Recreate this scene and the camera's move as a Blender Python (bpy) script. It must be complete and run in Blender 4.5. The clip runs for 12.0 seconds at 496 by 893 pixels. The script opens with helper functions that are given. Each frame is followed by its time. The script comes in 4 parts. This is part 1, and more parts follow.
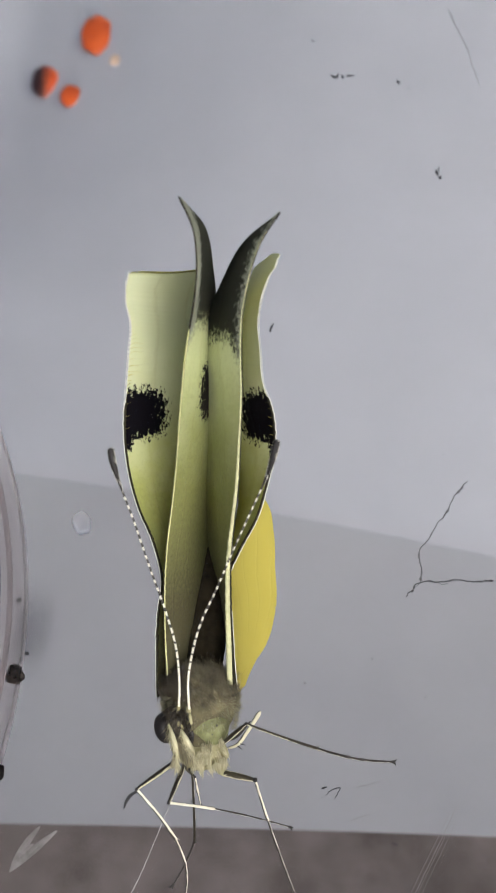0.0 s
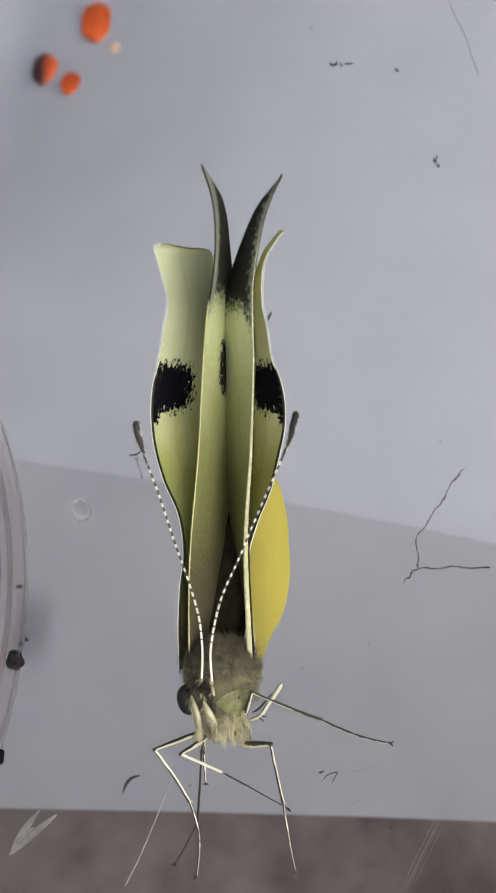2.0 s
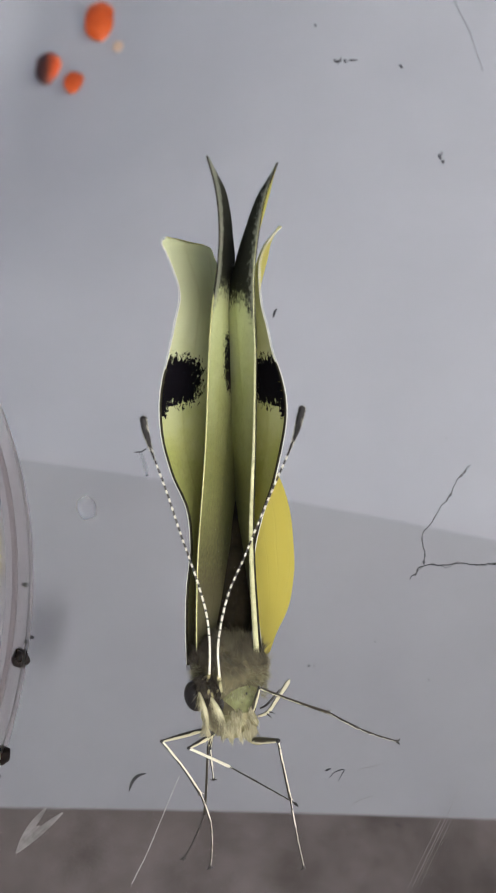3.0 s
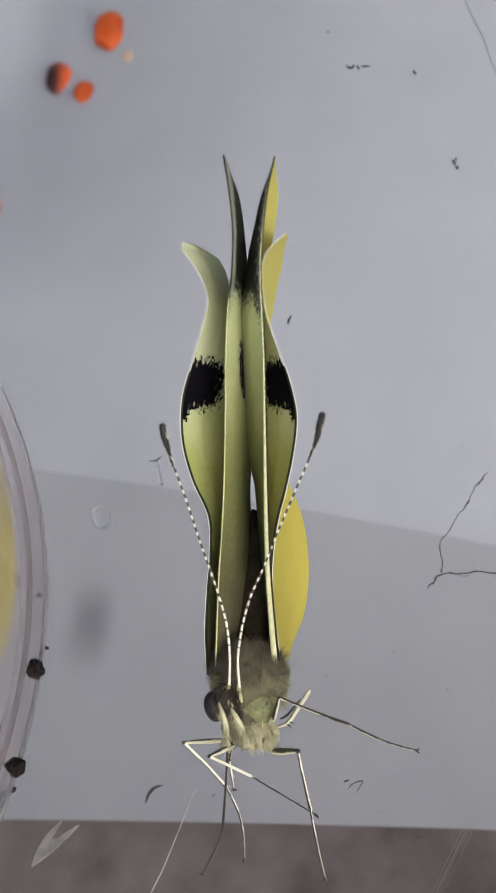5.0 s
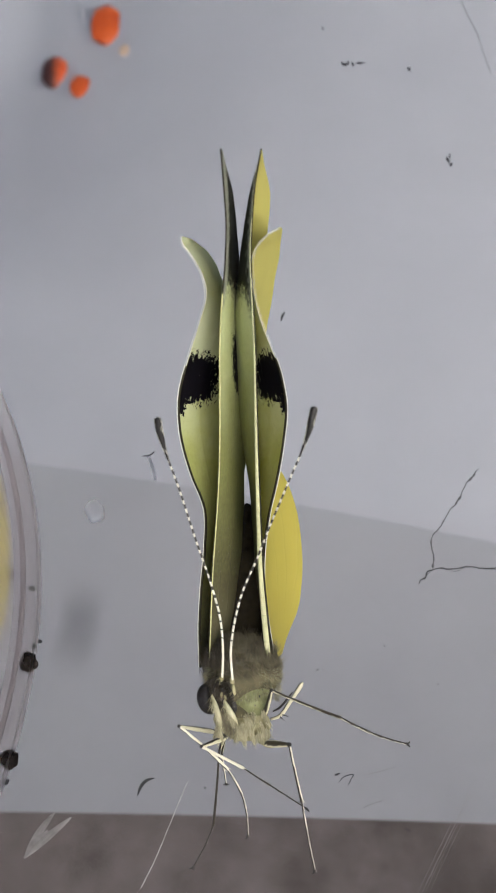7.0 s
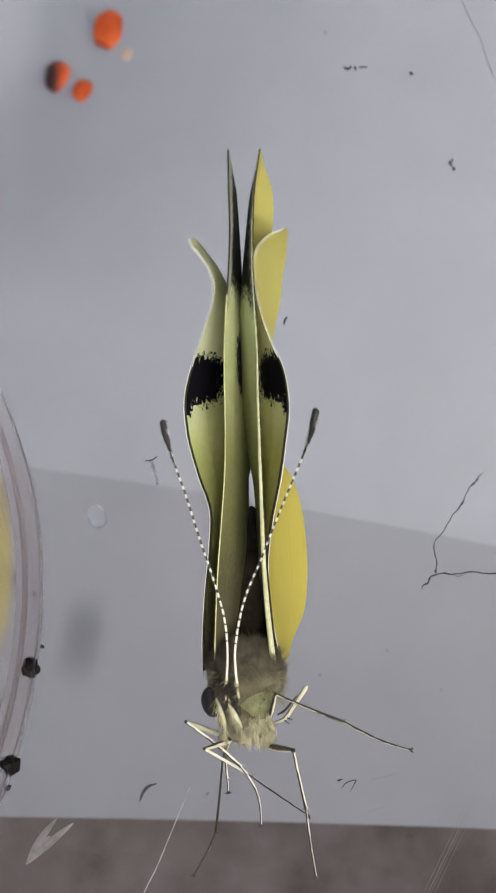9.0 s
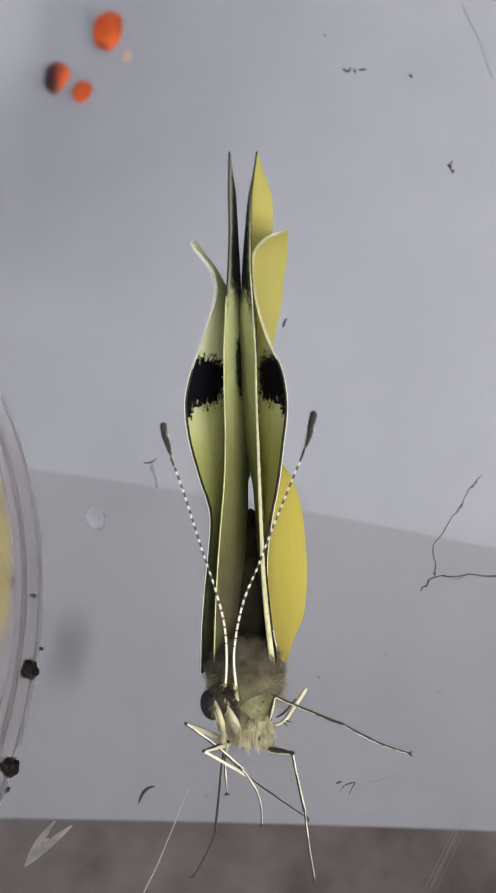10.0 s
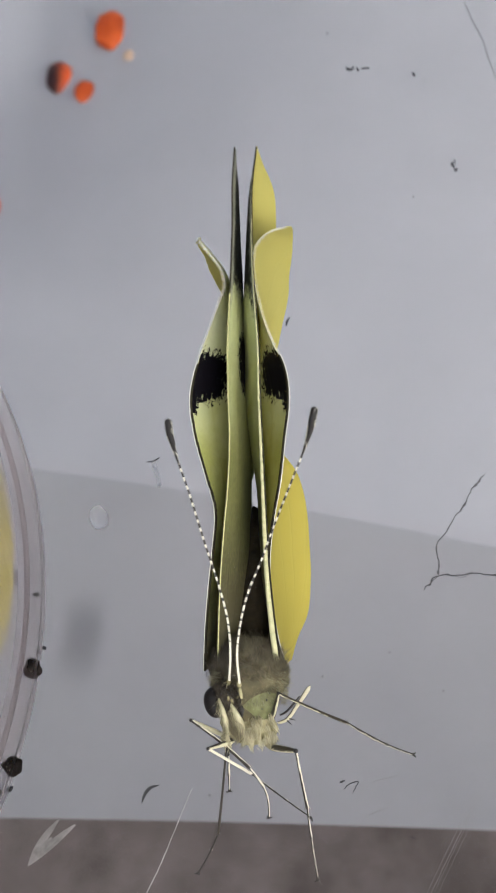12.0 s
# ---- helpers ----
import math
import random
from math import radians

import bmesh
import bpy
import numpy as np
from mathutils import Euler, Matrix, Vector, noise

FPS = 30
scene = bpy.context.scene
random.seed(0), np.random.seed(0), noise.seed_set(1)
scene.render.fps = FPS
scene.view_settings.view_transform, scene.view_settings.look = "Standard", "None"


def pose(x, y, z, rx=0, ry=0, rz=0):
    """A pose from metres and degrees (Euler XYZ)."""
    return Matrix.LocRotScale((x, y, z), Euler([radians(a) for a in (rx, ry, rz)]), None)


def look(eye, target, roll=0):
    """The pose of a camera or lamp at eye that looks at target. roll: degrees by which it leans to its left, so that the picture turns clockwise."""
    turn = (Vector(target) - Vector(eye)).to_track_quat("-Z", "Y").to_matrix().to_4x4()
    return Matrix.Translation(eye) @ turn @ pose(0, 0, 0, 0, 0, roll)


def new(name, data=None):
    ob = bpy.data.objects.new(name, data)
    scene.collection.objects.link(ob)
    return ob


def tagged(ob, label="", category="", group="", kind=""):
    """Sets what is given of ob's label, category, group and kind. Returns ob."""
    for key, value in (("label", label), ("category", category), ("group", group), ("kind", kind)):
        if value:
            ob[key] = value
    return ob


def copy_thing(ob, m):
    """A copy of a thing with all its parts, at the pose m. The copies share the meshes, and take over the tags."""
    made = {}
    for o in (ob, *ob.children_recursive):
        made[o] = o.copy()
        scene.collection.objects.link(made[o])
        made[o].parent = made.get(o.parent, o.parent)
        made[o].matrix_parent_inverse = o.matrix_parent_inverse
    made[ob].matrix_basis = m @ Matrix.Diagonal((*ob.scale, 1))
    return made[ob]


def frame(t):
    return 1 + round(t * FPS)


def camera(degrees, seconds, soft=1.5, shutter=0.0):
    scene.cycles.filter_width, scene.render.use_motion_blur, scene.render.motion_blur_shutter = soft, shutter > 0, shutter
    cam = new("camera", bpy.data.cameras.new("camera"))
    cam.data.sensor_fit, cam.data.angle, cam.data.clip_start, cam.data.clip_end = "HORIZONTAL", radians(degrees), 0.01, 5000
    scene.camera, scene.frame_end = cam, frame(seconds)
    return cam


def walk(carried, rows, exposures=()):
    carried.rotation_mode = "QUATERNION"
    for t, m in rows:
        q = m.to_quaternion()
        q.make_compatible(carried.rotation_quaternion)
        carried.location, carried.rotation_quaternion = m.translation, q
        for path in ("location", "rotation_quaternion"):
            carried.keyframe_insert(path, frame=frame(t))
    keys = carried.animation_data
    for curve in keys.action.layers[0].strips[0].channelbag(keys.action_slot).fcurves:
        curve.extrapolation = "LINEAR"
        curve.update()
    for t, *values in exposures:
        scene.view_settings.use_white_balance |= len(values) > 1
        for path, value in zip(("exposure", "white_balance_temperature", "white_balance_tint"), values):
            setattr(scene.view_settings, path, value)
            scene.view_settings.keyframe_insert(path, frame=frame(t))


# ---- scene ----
MM = 0.001  # all tables below are in millimetres

# ---- camera ----
cam = camera(22.9, 12.0, soft=1.3)
cam.data.dof.use_dof = True
cam.data.dof.focus_distance = 69 * MM
cam.data.dof.aperture_fstop = 135
# seconds, place, turn
CAMERA = [
    (0, 0.19, -32.80, 70.97, 25.349, -0.863, 0.117),
    (0.5, 0.18, -32.74, 71.07, 25.371, -0.910, 0.122),
    (1, 0.31, -32.80, 71.03, 25.174, -0.753, 0.123),
    (1.5, 0.34, -32.89, 71.27, 25.046, -0.777, 0.092),
    (2, 0.44, -32.99, 71.39, 24.759, -0.755, 0.130),
    (2.5, 0.39, -32.97, 71.23, 24.876, -0.768, 0.128),
    (3, 0.34, -33.10, 71.12, 24.779, -0.530, 0.055),
    (5, -0.07, -32.92, 70.55, 25.222, -0.051, -0.011),
    (5.5, -0.00, -32.96, 70.69, 25.000, -0.000, 0.000),
    (6, -0.11, -32.99, 70.56, 25.164, -0.229, -0.026),
    (6.5, 0.03, -33.02, 70.65, 25.000, -0.072, 0.041),
    (7, 0.12, -33.03, 70.93, 24.953, -0.312, 0.115),
    (9, 0.17, -32.90, 70.86, 25.110, -0.167, 0.157),
    (9.5, 0.20, -32.98, 70.77, 25.092, -0.180, 0.145),
    (10, 0.16, -32.81, 70.96, 25.126, -0.238, 0.202),
    (10.5, 0.12, -32.95, 70.85, 25.116, -0.303, 0.161),
    (11, 0.17, -32.92, 70.78, 25.189, -0.256, 0.139),
    (11.5, 0.12, -32.87, 70.87, 25.164, -0.277, 0.190),
    (12, 0.07, -32.87, 70.80, 25.159, -0.157, 0.206),
]
walk(cam, [(t, pose(x * MM, y * MM, z * MM, rx, ry, rz)) for t, x, y, z, rx, ry, rz in CAMERA],
     [(0, 0.38), (1.5, 0.34), (3, 0.30), (5, 0.28), (7, 0.28), (9.5, 0.30), (12, 0.34)])

# ---- light ----
world = bpy.data.worlds.new("daylight")
scene.world = world
world.use_nodes = True
wn = world.node_tree.nodes
sky = wn.new("ShaderNodeTexSky")
sky.sky_type, sky.sun_disc, sky.sun_elevation, sky.sun_rotation = "NISHITA", False, radians(50), radians(148)
sky.air_density, sky.dust_density, sky.ozone_density = 1.0, 4.0, 1.0
wn["Background"].inputs["Strength"].default_value = 0.085
world.node_tree.links.new(sky.outputs[0], wn["Background"].inputs["Color"])
sun = new("sun", bpy.data.lights.new("sun", "SUN"))
sun.data.energy, sun.data.angle, sun.data.color = 1.9, radians(60), (1.0, 0.985, 0.96)
sun.matrix_world = look((0.27, -0.44, 0.62), (0, 0, 0))


# ---- materials ----
def material(name):
    m = bpy.data.materials.new(name)
    m.use_nodes = True
    nt = m.node_tree
    return m, nt, nt.nodes["Principled BSDF"]


def node(nt, kind, **inputs):
    n = nt.nodes.new(kind)
    for key, value in inputs.items():
        sock = n.inputs[int(key[1:])] if key[0] == "i" and key[1:].isdigit() else n.inputs[key]
        if isinstance(value, bpy.types.NodeSocket):
            nt.links.new(value, sock)
        else:
            sock.default_value = value
    return n


def calc(nt, op, a, b=0.0, c=0.0):
    n = nt.nodes.new("ShaderNodeMath")
    n.operation = op
    for sock, value in zip(n.inputs, (a, b, c)):
        if isinstance(value, bpy.types.NodeSocket):
            nt.links.new(value, sock)
        else:
            sock.default_value = value
    return n.outputs[0]


def grain(nt, scale, detail=4.0, coord=None, rough=0.6):
    n = node(nt, "ShaderNodeTexNoise", Scale=scale, Detail=detail, Roughness=rough)
    if coord is None:
        coord = node(nt, "ShaderNodeTexCoord").outputs["Object"]
    nt.links.new(coord, n.inputs["Vector"])
    return n.outputs["Fac"]


def ramp(nt, fac, *stops):
    n = nt.nodes.new("ShaderNodeValToRGB")
    nt.links.new(fac, n.inputs[0])
    els = n.color_ramp.elements
    while len(els) < len(stops):
        els.new(0.5)
    for e, (p, col) in zip(els, stops):
        e.position, e.color = p, (*col, 1)
    return n.outputs[0]


def mix(nt, fac, a, b):
    n = nt.nodes.new("ShaderNodeMix")
    n.data_type = "RGBA"
    for sock, value in zip((n.inputs[0], n.inputs[6], n.inputs[7]), (fac, a, b)):
        if isinstance(value, bpy.types.NodeSocket):
            nt.links.new(value, sock)
        else:
            sock.default_value = value if isinstance(value, float) else (*value, 1)
    return n.outputs[2]


def bump(nt, bsdf, height, strength, distance):
    n = node(nt, "ShaderNodeBump", Strength=strength, Distance=distance, Height=height)
    nt.links.new(n.outputs[0], bsdf.inputs["Normal"])


def plain(name, low, high, rough=0.7, scale=900.0, relief=0.3, deep=0.05, metal=0.0, spec=0.3):
    """A surface mottled between two colours at two scales, with fine relief."""
    m, nt, b = material(name)
    f = calc(nt, "ADD", calc(nt, "MULTIPLY", grain(nt, scale), 0.6), calc(nt, "MULTIPLY", grain(nt, scale * 0.13), 0.4))
    nt.links.new(ramp(nt, f, (0.35, low), (0.65, high)), b.inputs["Base Color"])
    b.inputs["Roughness"].default_value, b.inputs["Metallic"].default_value = rough, metal
    b.inputs["Specular IOR Level"].default_value = spec
    bump(nt, b, grain(nt, scale * 2.5), relief, deep * MM)
    return m


def wing_skin(name, tone, warm, spots=(), apex=None, base=None, glow=0.45, grey=(0.25, 0.95)):
    """Scaled wing membrane. The map's x runs along the chord, y along the span, both in millimetres.
    spots: (chord, span, chord radius, span radius); apex: (span start, span full); base: (span full, span none)."""
    m, nt, b = material(name)
    uv = node(nt, "ShaderNodeUVMap").outputs[0]
    xyz = node(nt, "ShaderNodeSeparateXYZ", Vector=uv)
    c, s = xyz.outputs[0], xyz.outputs[1]
    fine = grain(nt, 5.5, 3.0, uv, 0.7)
    wide = grain(nt, 0.35, 3.0, uv)
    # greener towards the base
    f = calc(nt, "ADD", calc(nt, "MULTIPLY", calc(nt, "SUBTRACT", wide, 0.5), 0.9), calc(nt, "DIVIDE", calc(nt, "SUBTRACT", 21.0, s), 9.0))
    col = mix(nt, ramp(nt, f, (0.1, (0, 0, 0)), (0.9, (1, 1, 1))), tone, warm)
    # veins fan from the wing base
    fan = calc(nt, "DIVIDE", c, calc(nt, "ADD", s, 4.0))
    vein = calc(nt, "PINGPONG", calc(nt, "ADD", calc(nt, "MULTIPLY", fan, 9.0), calc(nt, "MULTIPLY", wide, 0.5)), 0.5)
    vein = ramp(nt, vein, (0.0, (1, 1, 1)), (0.09, (0, 0, 0)))
    col = mix(nt, calc(nt, "MULTIPLY", vein, 0.16), col, (0.42, 0.40, 0.14))
    col = mix(nt, calc(nt, "MULTIPLY", calc(nt, "SUBTRACT", fine, 0.5), 0.5), col, (0.55, 0.55, 0.3))
    dark = (0.007, 0.006, 0.009)
    stretch = node(nt, "ShaderNodeMapping", Vector=uv, Scale=(4.6, 3.4, 1.0)).outputs[0]
    ragged = calc(nt, "SUBTRACT", grain(nt, 1.0, 3.0, stretch, 0.75), 0.5)
    for c0, s0, rc, rs in spots:
        dx = calc(nt, "DIVIDE", calc(nt, "SUBTRACT", c, c0), rc)
        dy = calc(nt, "DIVIDE", calc(nt, "SUBTRACT", s, s0), rs)
        d = calc(nt, "SQRT", calc(nt, "ADD", calc(nt, "POWER", calc(nt, "ABSOLUTE", dx), 3.0), calc(nt, "POWER", calc(nt, "ABSOLUTE", dy), 3.0)))
        f = calc(nt, "ADD", d, calc(nt, "MULTIPLY", ragged, 2.6))
        col = mix(nt, ramp(nt, f, (0.86, (1, 1, 1)), (0.95, (0, 0, 0))), col, dark)
    if apex:
        s0, s1, edge = apex
        f = calc(nt, "DIVIDE", calc(nt, "SUBTRACT", s, s0), s1 - s0)
        # the tip's border lies lower along the leading edge
        f = calc(nt, "ADD", f, calc(nt, "MULTIPLY", calc(nt, "MAXIMUM", calc(nt, "SUBTRACT", edge, c), 0.0), 0.55))
        f = calc(nt, "ADD", f, calc(nt, "MULTIPLY", ragged, 1.5))
        near = calc(nt, "ADD", c, calc(nt, "MULTIPLY", ragged, 2.6))
        ink = ramp(nt, near, (grey[0], (0.30, 0.31, 0.25)), (grey[1], dark))
        col = mix(nt, ramp(nt, f, (0.3, (0, 0, 0)), (0.62, (0.95, 0.95, 0.95))), col, ink)
    # dark basal scales, deepened and widened to hold the shade between the wings
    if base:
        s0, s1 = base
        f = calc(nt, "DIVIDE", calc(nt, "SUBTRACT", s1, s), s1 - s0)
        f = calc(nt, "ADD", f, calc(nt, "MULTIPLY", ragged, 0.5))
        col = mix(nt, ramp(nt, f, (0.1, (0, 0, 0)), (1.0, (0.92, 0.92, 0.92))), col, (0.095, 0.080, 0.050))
    nt.links.new(col, b.inputs["Base Color"])
    b.inputs["Roughness"].default_value, b.inputs["Specular IOR Level"].default_value = 0.7, 0.05
    bump(nt, b, calc(nt, "ADD", calc(nt, "MULTIPLY", fine, 0.4), vein), 0.35, 0.05 * MM)
    through_light = node(nt, "ShaderNodeBsdfTranslucent", Color=col)
    both = node(nt, "ShaderNodeMixShader", Fac=glow)
    nt.links.new(b.outputs[0], both.inputs[1])
    nt.links.new(through_light.outputs[0], both.inputs[2])
    nt.links.new(both.outputs[0], nt.nodes["Material Output"].inputs["Surface"])
    return m


def banded(name, pale, dark, per_mm, start, grow, most):
    """Pale and dark rings along the y of the map, which is in millimetres; the dark share grows along it from start to most."""
    m, nt, b = material(name)
    uv = node(nt, "ShaderNodeUVMap").outputs[0]
    s = node(nt, "ShaderNodeSeparateXYZ", Vector=uv).outputs[1]
    f = calc(nt, "ADD", calc(nt, "FRACT", calc(nt, "MULTIPLY", s, per_mm)), calc(nt, "MULTIPLY", calc(nt, "SUBTRACT", grain(nt, 2.0, 2.0, uv), 0.5), 0.5))
    f = calc(nt, "SUBTRACT", f, calc(nt, "MINIMUM", calc(nt, "MULTIPLY", calc(nt, "SUBTRACT", s, start), grow), most))
    nt.links.new(ramp(nt, f, (0.0, dark), (0.12, pale)), b.inputs["Base Color"])
    b.inputs["Roughness"].default_value = 0.45
    return m


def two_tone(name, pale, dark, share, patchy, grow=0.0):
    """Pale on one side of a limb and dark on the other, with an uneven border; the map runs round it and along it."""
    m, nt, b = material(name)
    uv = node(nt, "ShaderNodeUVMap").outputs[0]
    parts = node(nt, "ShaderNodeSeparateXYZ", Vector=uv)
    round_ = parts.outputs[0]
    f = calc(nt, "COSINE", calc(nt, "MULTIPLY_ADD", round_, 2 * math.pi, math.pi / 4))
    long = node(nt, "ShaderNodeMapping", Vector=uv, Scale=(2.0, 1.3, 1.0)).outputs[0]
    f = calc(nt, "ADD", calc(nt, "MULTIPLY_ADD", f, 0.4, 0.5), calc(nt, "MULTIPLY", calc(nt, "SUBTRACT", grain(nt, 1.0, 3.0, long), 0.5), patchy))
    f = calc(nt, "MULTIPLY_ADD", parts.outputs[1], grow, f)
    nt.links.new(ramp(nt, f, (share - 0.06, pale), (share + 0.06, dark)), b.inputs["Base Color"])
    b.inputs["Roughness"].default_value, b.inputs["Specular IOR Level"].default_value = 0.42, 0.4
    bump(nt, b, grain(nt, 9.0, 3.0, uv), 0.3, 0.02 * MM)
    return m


def clear(name, tint, rough=0.02, ior=1.3):
    m, nt, b = material(name)
    b.inputs["Base Color"].default_value = (*tint, 1)
    b.inputs["Transmission Weight"].default_value, b.inputs["IOR"].default_value = 1.0, ior
    f = calc(nt, "MULTIPLY_ADD", grain(nt, 60.0), 0.04, rough)
    nt.links.new(f, b.inputs["Roughness"])
    return m


def hairy(name, low, high):
    """Hair whose tone differs from strand to strand."""
    m, nt, b = material(name)
    each = nt.nodes.new("ShaderNodeNewGeometry").outputs["Random Per Island"]
    each = calc(nt, "ADD", calc(nt, "MULTIPLY", each, 0.6), calc(nt, "MULTIPLY", calc(nt, "SUBTRACT", grain(nt, 1100.0, 2.0), 0.35), 1.2))
    nt.links.new(ramp(nt, each, (0.0, low), (0.8, high)), b.inputs["Base Color"])
    b.inputs["Roughness"].default_value, b.inputs["Specular IOR Level"].default_value = 0.45, 0.4
    return m


CREAM, WARM = (0.74, 0.78, 0.55), (0.46, 0.495, 0.165)
LEMON, GOLD = (0.57, 0.52, 0.155), (0.52, 0.44, 0.09)
FORE, FORE_WARM = (0.60, 0.645, 0.355), (0.42, 0.455, 0.145)
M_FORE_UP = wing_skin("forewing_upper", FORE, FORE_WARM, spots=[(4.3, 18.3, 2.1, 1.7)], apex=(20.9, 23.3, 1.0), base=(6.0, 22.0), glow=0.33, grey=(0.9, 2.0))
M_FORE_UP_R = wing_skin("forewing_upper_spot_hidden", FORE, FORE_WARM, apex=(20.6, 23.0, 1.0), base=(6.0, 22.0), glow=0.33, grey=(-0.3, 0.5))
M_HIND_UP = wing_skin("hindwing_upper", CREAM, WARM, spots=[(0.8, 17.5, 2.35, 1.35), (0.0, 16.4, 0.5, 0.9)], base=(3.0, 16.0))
M_UNDER = wing_skin("wing_underside", LEMON, GOLD, glow=0.3)
M_COSTA = plain("wing_edge", (0.36, 0.35, 0.14), (0.55, 0.54, 0.28), 0.55, 2500.0)
M_COSTA_PALE = plain("wing_edge_pale", (0.38, 0.37, 0.19), (0.56, 0.55, 0.34), 0.6, 2000.0)
M_FRINGE = plain("pale_wing_fringe", (0.52, 0.52, 0.44), (0.70, 0.70, 0.62), 0.7, 2500.0)
M_COSTA_DARK = plain("wing_edge_dark", (0.010, 0.009, 0.006), (0.045, 0.040, 0.022), 0.7, 2500.0, spec=0.08)
M_THORAX = plain("thorax_scales", (0.035, 0.030, 0.018), (0.17, 0.15, 0.085), 0.8, 1100.0, 0.8, spec=0.1)
M_PATCH = plain("pale_green_cuticle", (0.085, 0.090, 0.036), (0.25, 0.26, 0.125), 0.6, 1300.0, 0.6, spec=0.2)
M_HEAD = plain("head_scales", (0.02, 0.017, 0.013), (0.13, 0.11, 0.085), 0.8, 2000.0, 0.6, spec=0.1)
M_EYE = plain("compound_eye", (0.008, 0.007, 0.007), (0.024, 0.020, 0.019), 0.42, 6000.0, 0.5, 0.02, spec=0.3)
M_FUR = hairy("brown_grey_hair", (0.026, 0.021, 0.012), (0.21, 0.182, 0.112))
M_FUR_PALE = hairy("cream_hair", (0.12, 0.10, 0.045), (0.62, 0.58, 0.38))
M_CHEST = plain("cream_chest_scales", (0.16, 0.14, 0.065), (0.46, 0.43, 0.26), 0.8, 1300.0, 0.8, spec=0.1)
M_FUR_DARK = hairy("dark_hair", (0.014, 0.011, 0.008), (0.12, 0.10, 0.068))
M_FUR_OLIVE = hairy("olive_hair", (0.07, 0.064, 0.034), (0.33, 0.31, 0.19))
M_ABDOMEN = plain("abdomen_scales", (0.006, 0.005, 0.003), (0.028, 0.022, 0.013), 0.9, 1500.0, spec=0.05)
# leg colours carry a painted highlight along one side and shade along the other
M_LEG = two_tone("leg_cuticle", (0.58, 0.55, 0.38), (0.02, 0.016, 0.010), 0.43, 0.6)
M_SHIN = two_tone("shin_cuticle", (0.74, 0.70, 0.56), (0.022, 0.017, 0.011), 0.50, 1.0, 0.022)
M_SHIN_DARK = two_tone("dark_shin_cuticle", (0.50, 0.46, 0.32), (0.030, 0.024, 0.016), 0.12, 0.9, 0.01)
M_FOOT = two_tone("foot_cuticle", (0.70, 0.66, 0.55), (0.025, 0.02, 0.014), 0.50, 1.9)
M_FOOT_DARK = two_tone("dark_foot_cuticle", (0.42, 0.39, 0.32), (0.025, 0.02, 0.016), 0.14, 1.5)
M_CLAW = plain("claw_black", (0.01, 0.01, 0.01), (0.05, 0.045, 0.04), 0.4)
M_FEELER = banded("antenna_rings", (0.66, 0.63, 0.52), (0.026, 0.022, 0.017), 2.1, 2.0, 0.11, 0.50)
M_CLUB = two_tone("antenna_club", (0.60, 0.57, 0.49), (0.012, 0.010, 0.009), 0.66, 2.4)
M_FOLDED = two_tone("folded_leg_cuticle", (0.52, 0.49, 0.34), (0.05, 0.042, 0.026), 0.72, 0.9)
M_PANE = clear("clear_plastic", (0.985, 0.985, 0.985), 0.0, 1.08)
M_RIM = clear("rim_plastic", (0.95, 0.90, 0.88), 0.4, 1.06)
M_RIDGE = clear("ridge_plastic", (0.76, 0.69, 0.67), 0.45, 1.05)
M_RIDGE_PALE = clear("ridge_plastic_pale", (0.78, 0.74, 0.73), 0.4, 1.05)
M_FROST = clear("cloudy_plastic", (0.98, 0.95, 0.94), 0.33, 1.12)
M_DROPLET = clear("water_droplet", (0.97, 0.97, 0.98), 0.33, 1.25)
M_PAPER = plain("grey_white_card", (0.262, 0.264, 0.289), (0.290, 0.292, 0.318), 0.9, 90.0, 0.1)
# darker tone holding the shade that lies over the near paper
M_PAPER_SHADE = plain("paper_shade", (0.214, 0.214, 0.230), (0.236, 0.236, 0.253), 0.9, 90.0, 0.1)
M_TABLE = plain("grey_brown_table", (0.038, 0.031, 0.028), (0.120, 0.105, 0.104), 0.8, 130.0, 0.4)
M_ORANGE = plain("orange_droplet", (0.27, 0.036, 0.005), (0.43, 0.075, 0.013), 0.4, 350.0, 0.2)
M_ORANGE_DRY, _nt, _b = material("half_dried_orange")
_x = node(_nt, "ShaderNodeSeparateXYZ", Vector=node(_nt, "ShaderNodeTexCoord").outputs["Generated"]).outputs[0]
_nt.links.new(ramp(_nt, calc(_nt, "ADD", _x, calc(_nt, "MULTIPLY", calc(_nt, "SUBTRACT", grain(_nt, 900.0), 0.5), 0.5)), (0.35, (0.03, 0.008, 0.005)), (0.8, (0.50, 0.075, 0.012))), _b.inputs["Base Color"])
_b.inputs["Roughness"].default_value = 0.4
M_ORANGE_PALE = plain("pale_orange_stain", (0.32, 0.22, 0.16), (0.40, 0.29, 0.22), 0.7, 500.0)
M_SPECK = plain("dark_speck", (0.008, 0.008, 0.010), (0.06, 0.06, 0.066), 0.8, 3000.0, spec=0.1)
M_FRASS = plain("dropping_crust", (0.003, 0.002, 0.002), (0.02, 0.015, 0.013), 0.9, 2500.0, 0.9, 0.1, spec=0.1)
M_FIBRE = plain("dark_fibre", (0.012, 0.012, 0.014), (0.06, 0.06, 0.065), 0.6, 2000.0)
M_FIBRE_GREY = plain("grey_fibre", (0.012, 0.012, 0.014), (0.11, 0.11, 0.115), 0.7, 900.0)
M_THREAD = plain("white_thread", (0.20, 0.196, 0.193), (0.36, 0.35, 0.345), 0.6, 2000.0)
